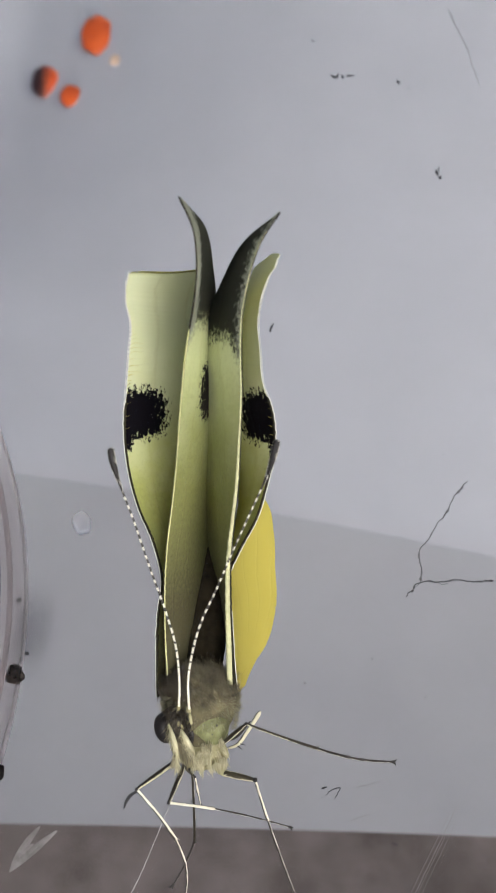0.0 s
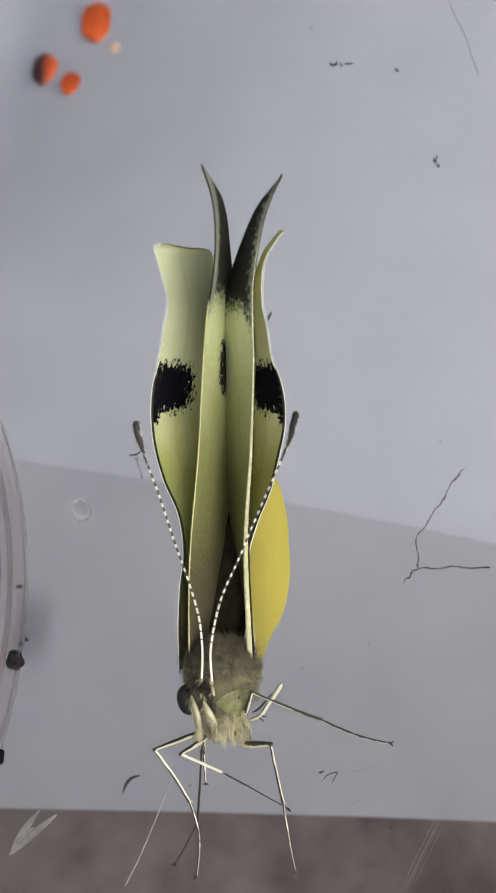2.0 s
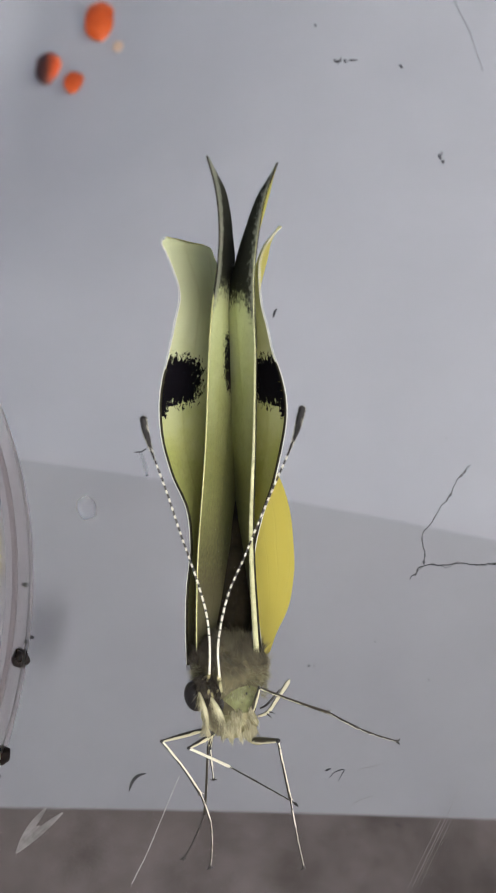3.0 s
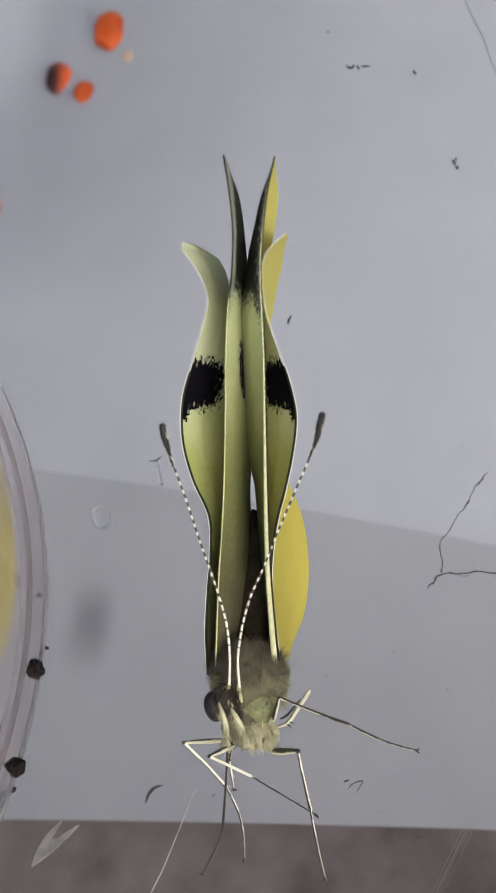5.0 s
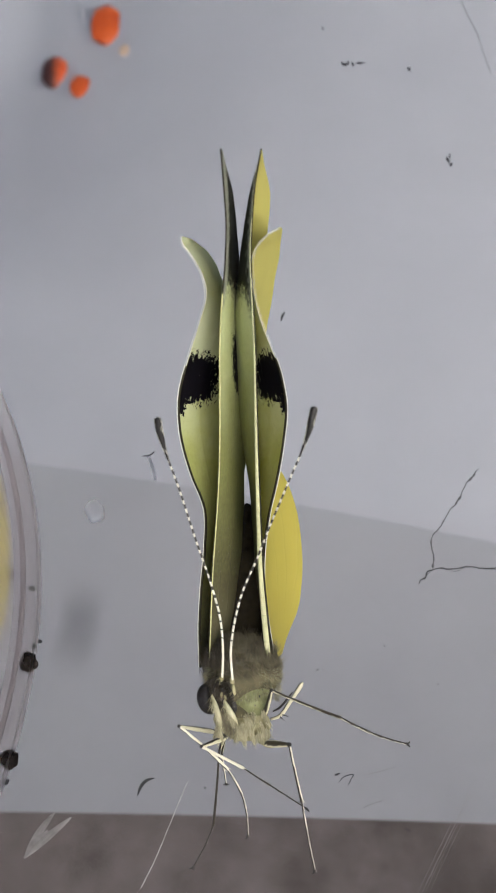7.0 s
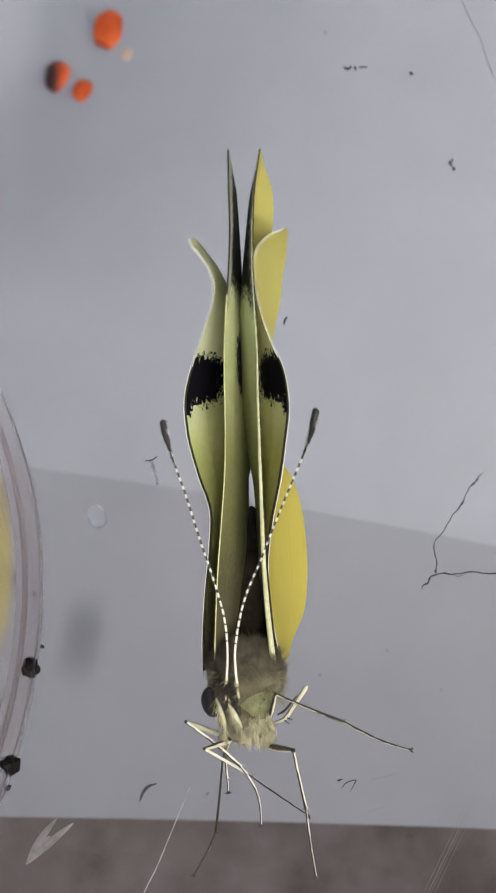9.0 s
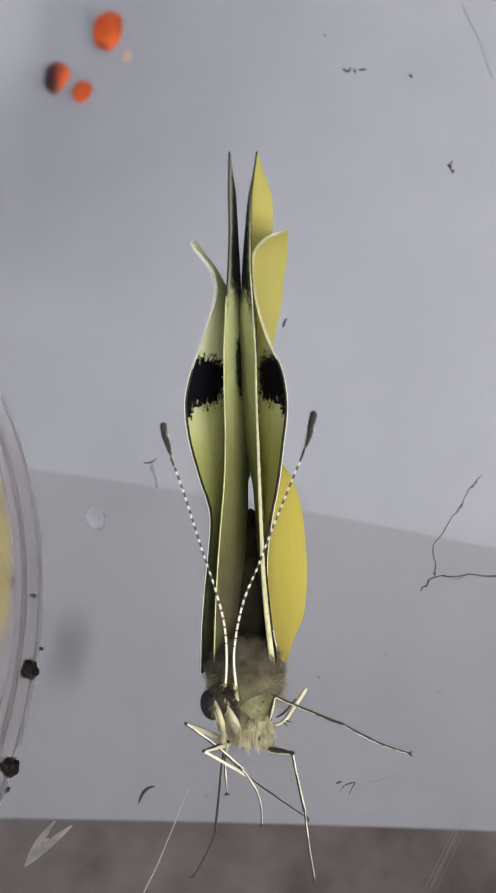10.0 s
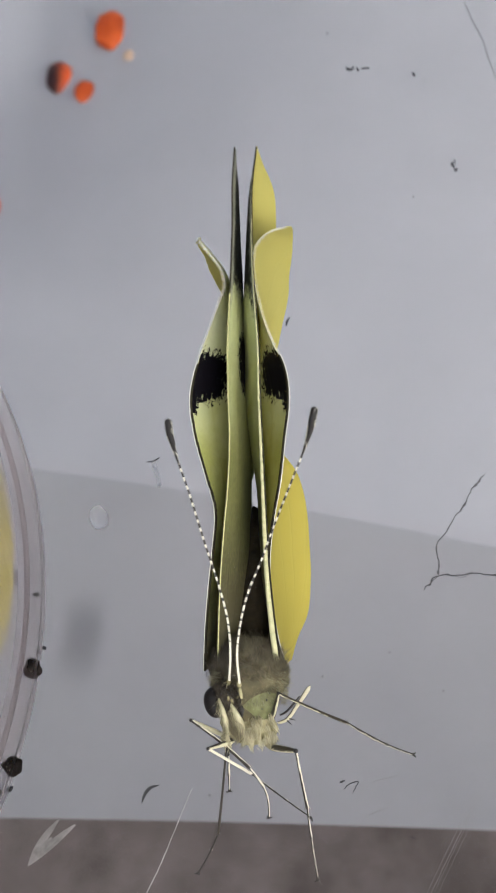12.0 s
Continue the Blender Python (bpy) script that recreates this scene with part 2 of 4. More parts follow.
M_SCALE = plain("pale_flake", (0.13, 0.12, 0.12), (0.40, 0.38, 0.375), 0.6, 1200.0)
M_SCRATCH = plain("grey_scratch", (0.10, 0.10, 0.105), (0.20, 0.20, 0.205), 0.8, 2000.0)
M_SCRATCH_DARK = plain("grey_husk", (0.015, 0.015, 0.017), (0.12, 0.12, 0.125), 0.7, 900.0)
M_SPECK_SHADOW = clear("speck_shadow", (0.86, 0.86, 0.87), 0.5, 1.03)
M_SCUFF = plain("pale_scuff", (0.12, 0.112, 0.11), (0.19, 0.18, 0.178), 0.8, 700.0)


# ---- mesh tools ----
def part(name, bm, mat, parent=None, label="", smooth=True):
    """Links a bmesh, built in millimetres, as one mesh object."""
    me = bpy.data.meshes.new(name)
    bmesh.ops.scale(bm, vec=(MM, MM, MM), verts=bm.verts)
    bm.normal_update()
    bm.to_mesh(me)
    bm.free()
    for mt in mat if isinstance(mat, (list, tuple)) else [mat]:
        me.materials.append(mt)
    for p in me.polygons:
        p.use_smooth = smooth
    ob = new(name, me)
    if parent:
        ob.parent = parent
    if label:
        ob["label"] = label
    return ob


def spline(points, n):
    """n points along a smooth curve through the rows of points (any number of columns)."""
    p = np.array(points, float)
    d = np.linalg.norm(np.diff(p[:, :3] if p.shape[1] >= 3 else p, axis=0), axis=1)
    t = np.concatenate([[0], np.cumsum(d)])
    m = np.gradient(p, t, axis=0)
    x = np.linspace(0, t[-1], n)
    k = np.clip(np.searchsorted(t, x, side="right") - 1, 0, len(t) - 2)
    h = (t[k + 1] - t[k])[:, None]
    f = ((x - t[k]) / (t[k + 1] - t[k]))[:, None]
    return ((2 * f**3 - 3 * f**2 + 1) * p[k] + (f**3 - 2 * f**2 + f) * h * m[k]
            + (-2 * f**3 + 3 * f**2) * p[k + 1] + (f**3 - f**2) * h * m[k + 1])


def tube(bm, points, radii, sides=8):
    """A closed tube along points with a radius at each; its map runs along it in millimetres."""
    uv = bm.loops.layers.uv.verify()
    pts = [Vector(p) for p in points]
    rings, side, run = [], None, 0.0
    lengths = []
    for i, p in enumerate(pts):
        d = (pts[min(i + 1, len(pts) - 1)] - pts[max(i - 1, 0)]).normalized()
        if side is None:
            side = d.orthogonal().normalized()
        side = (side - d * side.dot(d)).normalized()
        up = d.cross(side)
        rings.append([bm.verts.new(p + (side * math.cos(a) + up * math.sin(a)) * radii[i]) for a in [2 * math.pi * k / sides for k in range(sides)]])
        run += (p - pts[i - 1]).length if i else 0.0
        lengths.append(run)
    for i in range(len(rings) - 1):
        for k in range(sides):
            f = bm.faces.new((rings[i][k], rings[i][(k + 1) % sides], rings[i + 1][(k + 1) % sides], rings[i + 1][k]))
            for loop, x, y in zip(f.loops, (k, k + 1, k + 1, k), (lengths[i], lengths[i], lengths[i + 1], lengths[i + 1])):
                loop[uv].uv = (x / sides, y)
    bm.faces.new(rings[0][::-1])
    bm.faces.new(rings[-1])
    return rings


def blob(bm, centre, radii, turn=(0, 0, 0), seed=0.0, rough=0.08, freq=1.2, div=3):
    """A lumpy ellipsoid."""
    made = bmesh.ops.create_icosphere(bm, subdivisions=div, radius=1.0)["verts"]
    rot = Euler([radians(a) for a in turn]).to_matrix()
    for v in made:
        k = 1 + rough * noise.noise(v.co * freq + Vector((seed, seed * 1.7, 3)))
        v.co = rot @ Vector((v.co.x * radii[0] * k, v.co.y * radii[1] * k, v.co.z * radii[2] * k)) + Vector(centre)
    return made


def hairs(bm, n, place, length, rng, thick=0.012):
    """n tapering hairs; place(rng) gives a root and a direction."""
    for _ in range(n):
        root, way = place(rng)
        root, way = Vector(root), Vector(way).normalized()
        bend = Vector((rng.uniform(-1, 1), rng.uniform(-1, 1), rng.uniform(-1, 1))) * 0.25
        ln = rng.uniform(*length)
        a = way.orthogonal().normalized()
        b = way.cross(a)
        r = thick * rng.uniform(0.7, 1.3)
        low = [bm.verts.new(root + (a * math.cos(k * 2.094) + b * math.sin(k * 2.094)) * r) for k in range(3)]
        mid = [bm.verts.new(root + way * ln * 0.55 + bend * ln * 0.3 + (a * math.cos(k * 2.094) + b * math.sin(k * 2.094)) * r * 0.7) for k in range(3)]
        tip = bm.verts.new(root + way * ln + bend * ln)
        for k in range(3):
            j = (k + 1) % 3
            bm.faces.new((low[k], low[j], mid[j], mid[k]))
            bm.faces.new((mid[k], mid[j], tip))


# ---- the clear floor, the papers and the table under it ----
def slab(name, mat, outline, z0, z1, bevel=0.3):
    bm = bmesh.new()
    low = [bm.verts.new((x, y, z0)) for x, y in outline]
    top = [bm.verts.new((x, y, z1)) for x, y in outline]
    n = len(outline)
    bm.faces.new(low[::-1])
    bm.faces.new(top)
    for i in range(n):
        bm.faces.new((low[i], low[(i + 1) % n], top[(i + 1) % n], top[i]))
    if bevel:
        bmesh.ops.bevel(bm, geom=bm.edges[:], offset=bevel, segments=2, affect="EDGES", profile=0.6)
    return part(name, bm, mat, smooth=False)


def rect(x0, y0, x1, y1):
    return [(x0, y0), (x1, y0), (x1, y1), (x0, y1)]


floor_pane = tagged(slab("floor_pane", M_PANE, rect(-90, -75, 90, 120), -1.2, 0.0), "clear plastic sheet with specks and scratches", "plastic sheet", kind="structure")
floor_pane.visible_shadow = False
DEEP = -45.0
PAPER_END, SHADE_EDGE = (-12.5, -20.7), (40.1, -8.1)


# invented curvature: tilting away from the sun gives the papers their shading falloff
def sag(x, y):
    """How far the sheets bow, added to darken them: down from a crest towards one side of the table, and curled up at
    the near end.
    """
    s, curl = min(0.0, x - 30), max(0.0, 20 - y) ** 2 / 240
    f = min(1.0, max(0.0, (y - 40) / 52))
    return curl + (0.46 + 0.74 * f * f * (3 - 2 * f)) * (-s * s / 225 if s > -60 else -16.0 + (s + 60) * 0.02)


def sheet(mat, outline, z, label, thick=0.18, n=60):
    """A thin sheet of paper, four corners, bowed."""
    (ax, ay), (bx, by), (cx, cy), (dx, dy) = outline
    bm = bmesh.new()
    layers = []
    for lift in (0.0, thick):
        grid = []
        for i in range(n + 1):
            f = i / n
            row = []
            for j in range(n + 1):
                g = j / n
                x = (ax * (1 - f) + bx * f) * (1 - g) + (dx * (1 - f) + cx * f) * g
                y = (ay * (1 - f) + by * f) * (1 - g) + (dy * (1 - f) + cy * f) * g
                row.append(bm.verts.new((x, y, z + sag(x, y) + lift + 0.25 * noise.noise(Vector((x * 0.03, y * 0.03, 4.0))))))
            grid.append(row)
        layers.append(grid)
    low, top = layers
    for i in range(n):
        for j in range(n):
            bm.faces.new((top[i][j], top[i + 1][j], top[i + 1][j + 1], top[i][j + 1]))
            bm.faces.new((low[i][j], low[i][j + 1], low[i + 1][j + 1], low[i + 1][j]))
    for k in range(n):
        bm.faces.new((low[k][0], low[k + 1][0], top[k + 1][0], top[k][0]))
        bm.faces.new((low[k + 1][n], low[k][n], top[k][n], top[k + 1][n]))
        bm.faces.new((low[0][k + 1], low[0][k], top[0][k], top[0][k + 1]))
        bm.faces.new((low[n][k], low[n][k + 1], top[n][k + 1], top[n][k]))
    bm.normal_update()
    for e in bm.edges:
        e.smooth = e.calc_face_angle(0.0) < 0.5
    return tagged(part("paper_sheet", bm, mat), label, "paper")


tagged(slab("table", M_TABLE, rect(-600, -400, 600, 400), DEEP - 60, DEEP - 19.5, 1.0), "grey-brown table top under the papers", "table", kind="structure")
sheet(M_PAPER, [(-105, PAPER_END[0]), (105, PAPER_END[1]), (105, 150), (-105, 150)], DEEP, "pale grey paper sheet with an added bow that darkens one side")
# added sheet: its edge is the border of a faint shadow on the paper
sheet(M_PAPER_SHADE, [(-104, PAPER_END[0] - 0.4), (104, PAPER_END[1] - 0.4), (104, SHADE_EDGE[1]), (-104, SHADE_EDGE[0])], DEEP + 0.1, "darker sheet added for the shade across the lower paper", 0.1)
cover = tagged(slab("cover_sheet", M_PANE, rect(-90, -75, 90, 120), 55.0, 55.6), "clear plastic cover sheet", "plastic sheet", kind="structure")
cover.visible_shadow = False

# ---- shapes and places of the butterfly and of what lies about ----
LEFT_FORE_FIRST = [
    (-1.71, 3.04, 4.97, 3, 28, 19, 0.11),
    (-1.71, 5.38, 5.86, 4.14, 28, 17, 0.11),
    (-1.69, 7.68, 6.76, 5.29, 26, 15, 0.11),
    (-1.54, 9.93, 7.67, 6.43, 25, 12, 0.11),
    (-1.29, 12.12, 8.58, 7.68, 24, 6, 0.11),
    (-1.04, 14.27, 9.49, 8.6, 24, 3, 0.11),
    (-0.89, 16.37, 10.41, 9.32, 25, 2, 0.11),
    (-0.77, 18.41, 11.32, 9.89, 25, 2, 0.11),
    (-0.6, 20.37, 12.23, 10, 20, 4, 0.11),
    (-0.19, 22.22, 13.12, 8.92, 10, 6, 0.11),
    (-0.08, 23.99, 13.99, 7.13, 9, 6, 0.11),
    (-0.28, 25.62, 14.82, 3.95, 14, 9, 0.11),
    (-0.83, 26.85, 15.47, 0.12, 20, 12, 0.11),
]
LEFT_FORE = [
    (-1.72, 2.37, 4.97, 3, 25, 19, 0),
    (-1.61, 4.84, 5.7, 4.44, 30, 15, 0),
    (-1.5, 7.27, 6.43, 5.7, 25.73, 10.73, -0),
    (-1.33, 9.66, 7.17, 6.94, 22.14, 3.14, -0),
    (-1.21, 12.01, 7.91, 8.09, 20.23, -0.77, -0),
    (-1.15, 14.31, 8.65, 9.07, 20, -2, 0),
    (-1.11, 16.55, 9.38, 9.81, 20, -2, 0),
    (-1.1, 18.74, 10.12, 9.96, 18, -2, 0),
    (-1, 20.85, 10.85, 9.42, 13, 0, 0),
    (-0.79, 22.87, 11.57, 7.63, 9, 3, 0),
    (-0.75, 24.8, 12.27, 5.12, 9, 4, 0),
    (-0.93, 26.56, 12.92, 2.71, 12, 8, 0),
    (-1.15, 28, 13.47, 0.12, 14, 10, 0),
]
LEFT_FORE_LAST = [
    (-1.61, 2.47, 4.97, 3, 25, 19, -0.02),
    (-1.54, 4.96, 5.66, 4.56, 28, 15, -0.02),
    (-1.44, 7.41, 6.35, 5.89, 24.8, 11.8, -0.02),
    (-1.22, 9.81, 7.05, 7.06, 19.46, 5.46, -0.02),
    (-1, 12.17, 7.74, 8.09, 17, 1, -0.02),
    (-0.92, 14.49, 8.44, 9.07, 16, -2, -0.02),
    (-0.97, 16.76, 9.13, 9.76, 15, -2, -0.02),
    (-1, 18.97, 9.82, 10, 13, -2, -0.02),
    (-0.96, 21.1, 10.51, 9.52, 10, 0, -0.02),
    (-0.86, 23.15, 11.19, 7.48, 6, 2, -0.02),
    (-0.81, 25.1, 11.84, 4.98, 5, 3, -0.02),
    (-0.8, 26.89, 12.46, 2.56, 6, 3, -0.02),
    (-0.72, 28.36, 12.97, 0.12, 8, 4, -0.02),
]
RIGHT_FORE_FIRST = [
    (1.73, 2.6, 4.97, 3, -4, -2, 0.11),
    (1.64, 4.92, 5.87, 4.07, -4, -2, 0.11),
    (1.57, 7.21, 6.78, 5.11, -9, -3, 0.11),
    (1.59, 9.46, 7.69, 6.2, -16, -5, 0.11),
    (1.76, 11.65, 8.61, 7.28, -20, -6, 0.11),
    (1.96, 13.79, 9.53, 8.33, -24, -6, 0.11),
    (1.94, 15.89, 10.46, 9.29, -22, -4, 0.11),
    (2.01, 17.92, 11.38, 9.82, -25, -2, 0.11),
    (2, 19.88, 12.3, 10, -27, -2, 0.11),
    (2.12, 21.75, 13.21, 9.44, -25, 0, 0.11),
    (2.48, 23.5, 14.08, 7.77, -24, 4, 0.11),
    (3.13, 25.01, 14.86, 5.08, -30, 5, 0.11),
    (3.85, 26.17, 15.47, 0.12, -30, 0, 0.11),
]
RIGHT_FORE = [
    (1.5, 2.53, 4.97, 3, -4, -2, 0),
    (1.27, 4.97, 5.7, 4.52, -4, -2, 0),
    (1.08, 7.39, 6.43, 5.76, -4, -2, 0),
    (0.97, 9.77, 7.17, 7, -5.15, -0.15, -0),
    (0.9, 12.1, 7.91, 8.13, -8.44, 2.56, 0),
    (0.84, 14.39, 8.65, 9.1, -14, 3, 0),
    (0.79, 16.63, 9.38, 9.81, -19, 6, 0),
    (0.74, 18.8, 10.12, 9.97, -23, 11, 0),
    (0.64, 20.9, 10.85, 9.38, -24, 17, 0),
    (0.55, 22.92, 11.57, 7.59, -23, 26, 0),
    (0.65, 24.83, 12.27, 5.34, -23.66, 38.34, 0.08),
    (0.86, 26.58, 12.93, 3.3, -19.7, 42.3, 0.11),
    (1.15, 28, 13.47, 0.12, -10, 30, 0),
]
RIGHT_FORE_LAST = [
    (1.61, 2.33, 4.97, 3, -4, -2, -0.03),
    (1.28, 4.82, 5.66, 4.66, -4, -2, -0.03),
    (1.03, 7.28, 6.35, 5.68, -4, -2, -0.03),
    (0.89, 9.72, 7.04, 7.04, -4.54, 1.46, -0.03),
    (0.79, 12.1, 7.74, 8.28, -7.62, 5.38, -0.03),
    (0.7, 14.45, 8.44, 9.11, -13, 9, -0.03),
    (0.62, 16.73, 9.14, 9.76, -17, 14, -0.03),
    (0.48, 18.96, 9.83, 10, -16.09, 20.91, -0.03),
    (0.34, 21.11, 10.51, 9.41, -18.03, 24.97, -0),
    (0.14, 23.17, 11.19, 7.77, -15.2, 32.8, 0.02),
    (0.08, 25.13, 11.84, 5.87, -13.73, 44.27, 0.12),
    (0.14, 26.95, 12.46, 3.71, -11.25, 45.75, 0.09),
    (0.32, 28.42, 12.97, 0.12, 0, 30, -0.03),
]
LEFT_HIND_FIRST = [
    (-2.25, 1.65, 4.07, 3, 13, 11, 0.03),
    (-2.25, 3.88, 4.66, 4.41, 17, 11, 0.03),
    (-2.18, 6.07, 5.25, 5.61, 19, 13, 0.03),
    (-1.99, 8.22, 5.84, 6.81, 20, 12, 0.03),
    (-2.22, 10.31, 6.42, 8.05, 22, 10, 0.03),
    (-3.04, 12.23, 6.97, 9.07, 38, 5, 0.03),
    (-3.55, 14.19, 7.53, 9.86, 46, 3, 0.03),
    (-3.73, 16.16, 8.11, 10.37, 46, 3, 0.03),
    (-3.7, 18.07, 8.68, 10.47, 45, 3, 0.03),
    (-3.57, 19.92, 8.85, 9.9, 39.2, 9.2, 0.03),
    (-3.52, 21.62, 9.3, 9.3, 37.94, 12.94, 0.06),
    (-3.73, 22.73, 9.7, 8.2, 39.81, 19.81, 0.14),
    (-3.66, 23.22, 9.9, 6.5, 45.14, 30.14, 0.23),
    (-3.37, 23.73, 10, 4.5, 50.91, 40.91, 0.23),
    (-2.85, 24.13, 10.05, 1.5, 49.85, 49.85, 0.28),
]
LEFT_HIND = [
    (-2.15, 1.74, 4.07, 3, 13, 11, 0),
    (-2.24, 4, 4.62, 4.39, 17, 11, 0),
    (-2.14, 6.23, 5.17, 5.7, 17, 11, 0),
    (-1.96, 8.42, 5.72, 6.89, 12, 6, 0),
    (-2.01, 10.53, 6.26, 8.2, 25, -1, 0),
    (-2.83, 12.48, 6.76, 9.22, 40.68, -3.32, -0),
    (-3.34, 14.49, 7.29, 10.1, 46, -3, 0),
    (-3.34, 16.48, 7.82, 10.5, 46, -4, 0),
    (-2.85, 18.37, 8.34, 10.37, 42, -5, 0),
    (-2.29, 20.18, 8.85, 9.9, 29.42, -0.58, -0),
    (-1.95, 21.78, 9.3, 9.3, 20.42, -4.58, 0.02),
    (-2.37, 22.91, 9.7, 8.2, 19.27, -0.73, 0.05),
    (-2.88, 23.68, 9.9, 6.5, 21.5, 6.5, 0.05),
    (-3.24, 24.21, 10, 4.5, 21.84, 11.84, 0.07),
    (-3.18, 24.46, 10.05, 1.5, 21.14, 21.14, 0.02),
]
LEFT_HIND_LAST = [
    (-2.32, 1.74, 4.07, 3, 13, 11, -0.02),
    (-2.22, 4.02, 4.58, 4.15, 16, 11, -0.02),
    (-2.05, 6.26, 5.1, 5.45, 16, 10, -0.02),
    (-1.86, 8.46, 5.61, 6.68, 13, 5, -0.02),
    (-1.71, 10.62, 6.11, 8.07, 24, -1, -0.02),
    (-2.23, 12.68, 6.61, 9.25, 37.3, -5.7, -0.02),
    (-2.78, 14.69, 7.1, 10.17, 44, -4, -0.02),
    (-2.98, 16.69, 7.59, 10.5, 44, -5, -0.02),
    (-2.55, 18.61, 8.07, 10.33, 40, -7, -0.02),
    (-1.92, 20.36, 8.85, 9.9, 26.64, -3.36, -0.02),
    (-1.45, 21.59, 9.3, 9.3, 15.59, -9.41, 0.04),
    (-1.18, 22.4, 9.7, 8.2, 7.39, -12.61, 0.06),
    (-1.24, 22.98, 9.9, 6.5, -0.03, -15.03, 0.11),
    (-1.7, 23.59, 10, 4.5, -5.95, -15.95, 0.19),
    (-2.5, 24.41, 10.05, 1.5, -14.71, -14.71, 0.38),
]
RIGHT_HIND_FIRST = [
    (2.14, 1.68, 4.07, 3.5, 1.27, 11.27, -0.02),
    (1.91, 3.97, 4.63, 5.37, 6.07, 29.07, -0.05),
    (1.69, 6.22, 5.2, 6.87, 4.38, 38.38, -0.02),
    (1.59, 8.43, 5.75, 7.96, -9.53, 50.47, 0.02),
    (2.39, 10.47, 6.28, 9.01, -23.71, 47.29, 0.01),
    (3.32, 12.42, 6.78, 9.76, -31.77, 38.23, 0.01),
    (3.72, 14.48, 7.33, 10.31, -30, 7, 0.01),
    (3.73, 16.52, 7.88, 10.8, -32, 4, 0.01),
    (3.41, 18.48, 8.41, 10.8, -29, 6, 0.01),
    (3.2, 20.39, 8.9, 10.5, -21.93, 8.07, 0.02),
    (3.08, 21.82, 9.4, 9.5, -18.96, 6.04, 0.05),
    (3.18, 22.64, 9.8, 8.2, -17.93, 4.07, 0.1),
    (3.4, 23.38, 10.1, 6.4, -19.34, 0.66, 0.16),
    (3.68, 24.02, 10.3, 4.8, -19.12, -4.12, 0.25),
    (3.92, 24.55, 10.4, 2.6, -15.93, -7.93, 0.31),
    (4.09, 25.01, 10.4, 0.3, -39.89, -39.89, 0.4),
]
RIGHT_HIND = [
    (1.83, 2.06, 4.07, 3.5, 3.11, 13.11, -0.03),
    (1.51, 4.14, 4.57, 6.16, 4.03, 28.03, -0.04),
    (1.28, 6.2, 5.08, 7.15, -1.3, 39.7, -0.02),
    (1.3, 8.23, 5.58, 8.2, -9.82, 43.18, -0.01),
    (1.55, 10.22, 6.08, 9.22, -22.22, 43.78, -0),
    (2, 12.14, 6.57, 10.03, -32.98, 37.02, -0),
    (2.36, 14.03, 7.06, 10.48, -32, 15, -0),
    (2.48, 15.9, 7.55, 10.8, -35, 12, -0),
    (2.08, 17.67, 8.02, 10.8, -32, 16, 0),
    (1.48, 19.3, 8.5, 10.5, -16.67, 13.33, 0.03),
    (0.91, 20.87, 9.2, 9.5, -9.84, 15.16, 0.06),
    (0.67, 22.14, 9.9, 8.2, -4.67, 17.33, 0.07),
    (0.64, 23.19, 10.5, 6.4, 0.5, 20.5, 0.11),
    (0.86, 23.75, 10.9, 4.8, 5.39, 20.39, 0.19),
    (1.31, 24.3, 11, 2.6, 10.93, 18.93, 0.23),
    (1.79, 24.66, 11, 0.3, 18.1, 18.1, 0.36),
]
RIGHT_HIND_LAST = [
    (2.1, 1.92, 4.07, 3.5, 1.72, 11.72, -0.05),
    (1.55, 3.99, 4.55, 5.49, 7.63, 28.63, -0.05),
    (1.2, 6.06, 5.03, 6.86, 2.24, 40.24, -0.03),
    (1.14, 8.13, 5.52, 7.9, -7.05, 44.95, -0.02),
    (1.3, 10.16, 6.01, 8.92, -16.47, 45.53, -0.01),
    (1.62, 12.13, 6.48, 9.81, -25.57, 44.43, -0.01),
    (1.98, 14.05, 6.96, 10.45, -30.52, 33.48, -0.01),
    (2.11, 15.95, 7.43, 10.74, -32, 18, -0.01),
    (1.95, 17.78, 7.89, 10.8, -30, 19, -0.01),
    (1.24, 19.41, 8.5, 10.5, -13.98, 16.02, 0),
    (0.61, 20.94, 9.2, 9.5, -3.93, 21.07, 0.04),
    (0.31, 22.24, 9.9, 8.2, 1.99, 23.99, 0.07),
    (0.19, 23.52, 10.5, 6.4, 8.53, 28.53, 0.1),
    (0.49, 24.28, 10.9, 4.8, 13.41, 28.41, 0.13),
    (1.08, 24.74, 11, 2.6, 20.32, 28.32, 0.12),
    (1.84, 24.94, 11, 0.3, 29.92, 29.92, 0.16),
]
LEFT_ANTENNA = [(-0.94, 1.82, 7.27), (-0.9, 3.17, 7.87), (-1.07, 5.21, 8.67), (-1.55, 7.04, 9.37), (-2.26, 9.22, 10.27), (-3.06, 11.82, 11.37), (-3.66, 13.56, 12.07), (-3.94, 14.52, 12.47), (-4.05, 15.26, 12.77)]
RIGHT_ANTENNA = [(-0.4, 1.67, 7.27), (-0.49, 3.17, 7.87), (-0.31, 4.76, 8.57), (0.13, 6.55, 9.37), (0.84, 8.26, 10.07), (1.54, 10.11, 10.87), (2.48, 12.45, 11.87), (3.09, 13.97, 12.47), (3.39, 14.98, 12.97), (3.56, 15.79, 13.27)]
BODY_PARTS = dict(thorax=(0.14, 1.41, 3.97), head=(-1.15, 0.6, 5.67), eye=(-1.75, 0.38, 5.97), eye_far=(-0.32, -0.04, 5.27), patch=(0.51, 0.49, 5.17), ruff=(0.14, -1.07, 5.07), abdomen=(0.34, 5.73, 1.97))
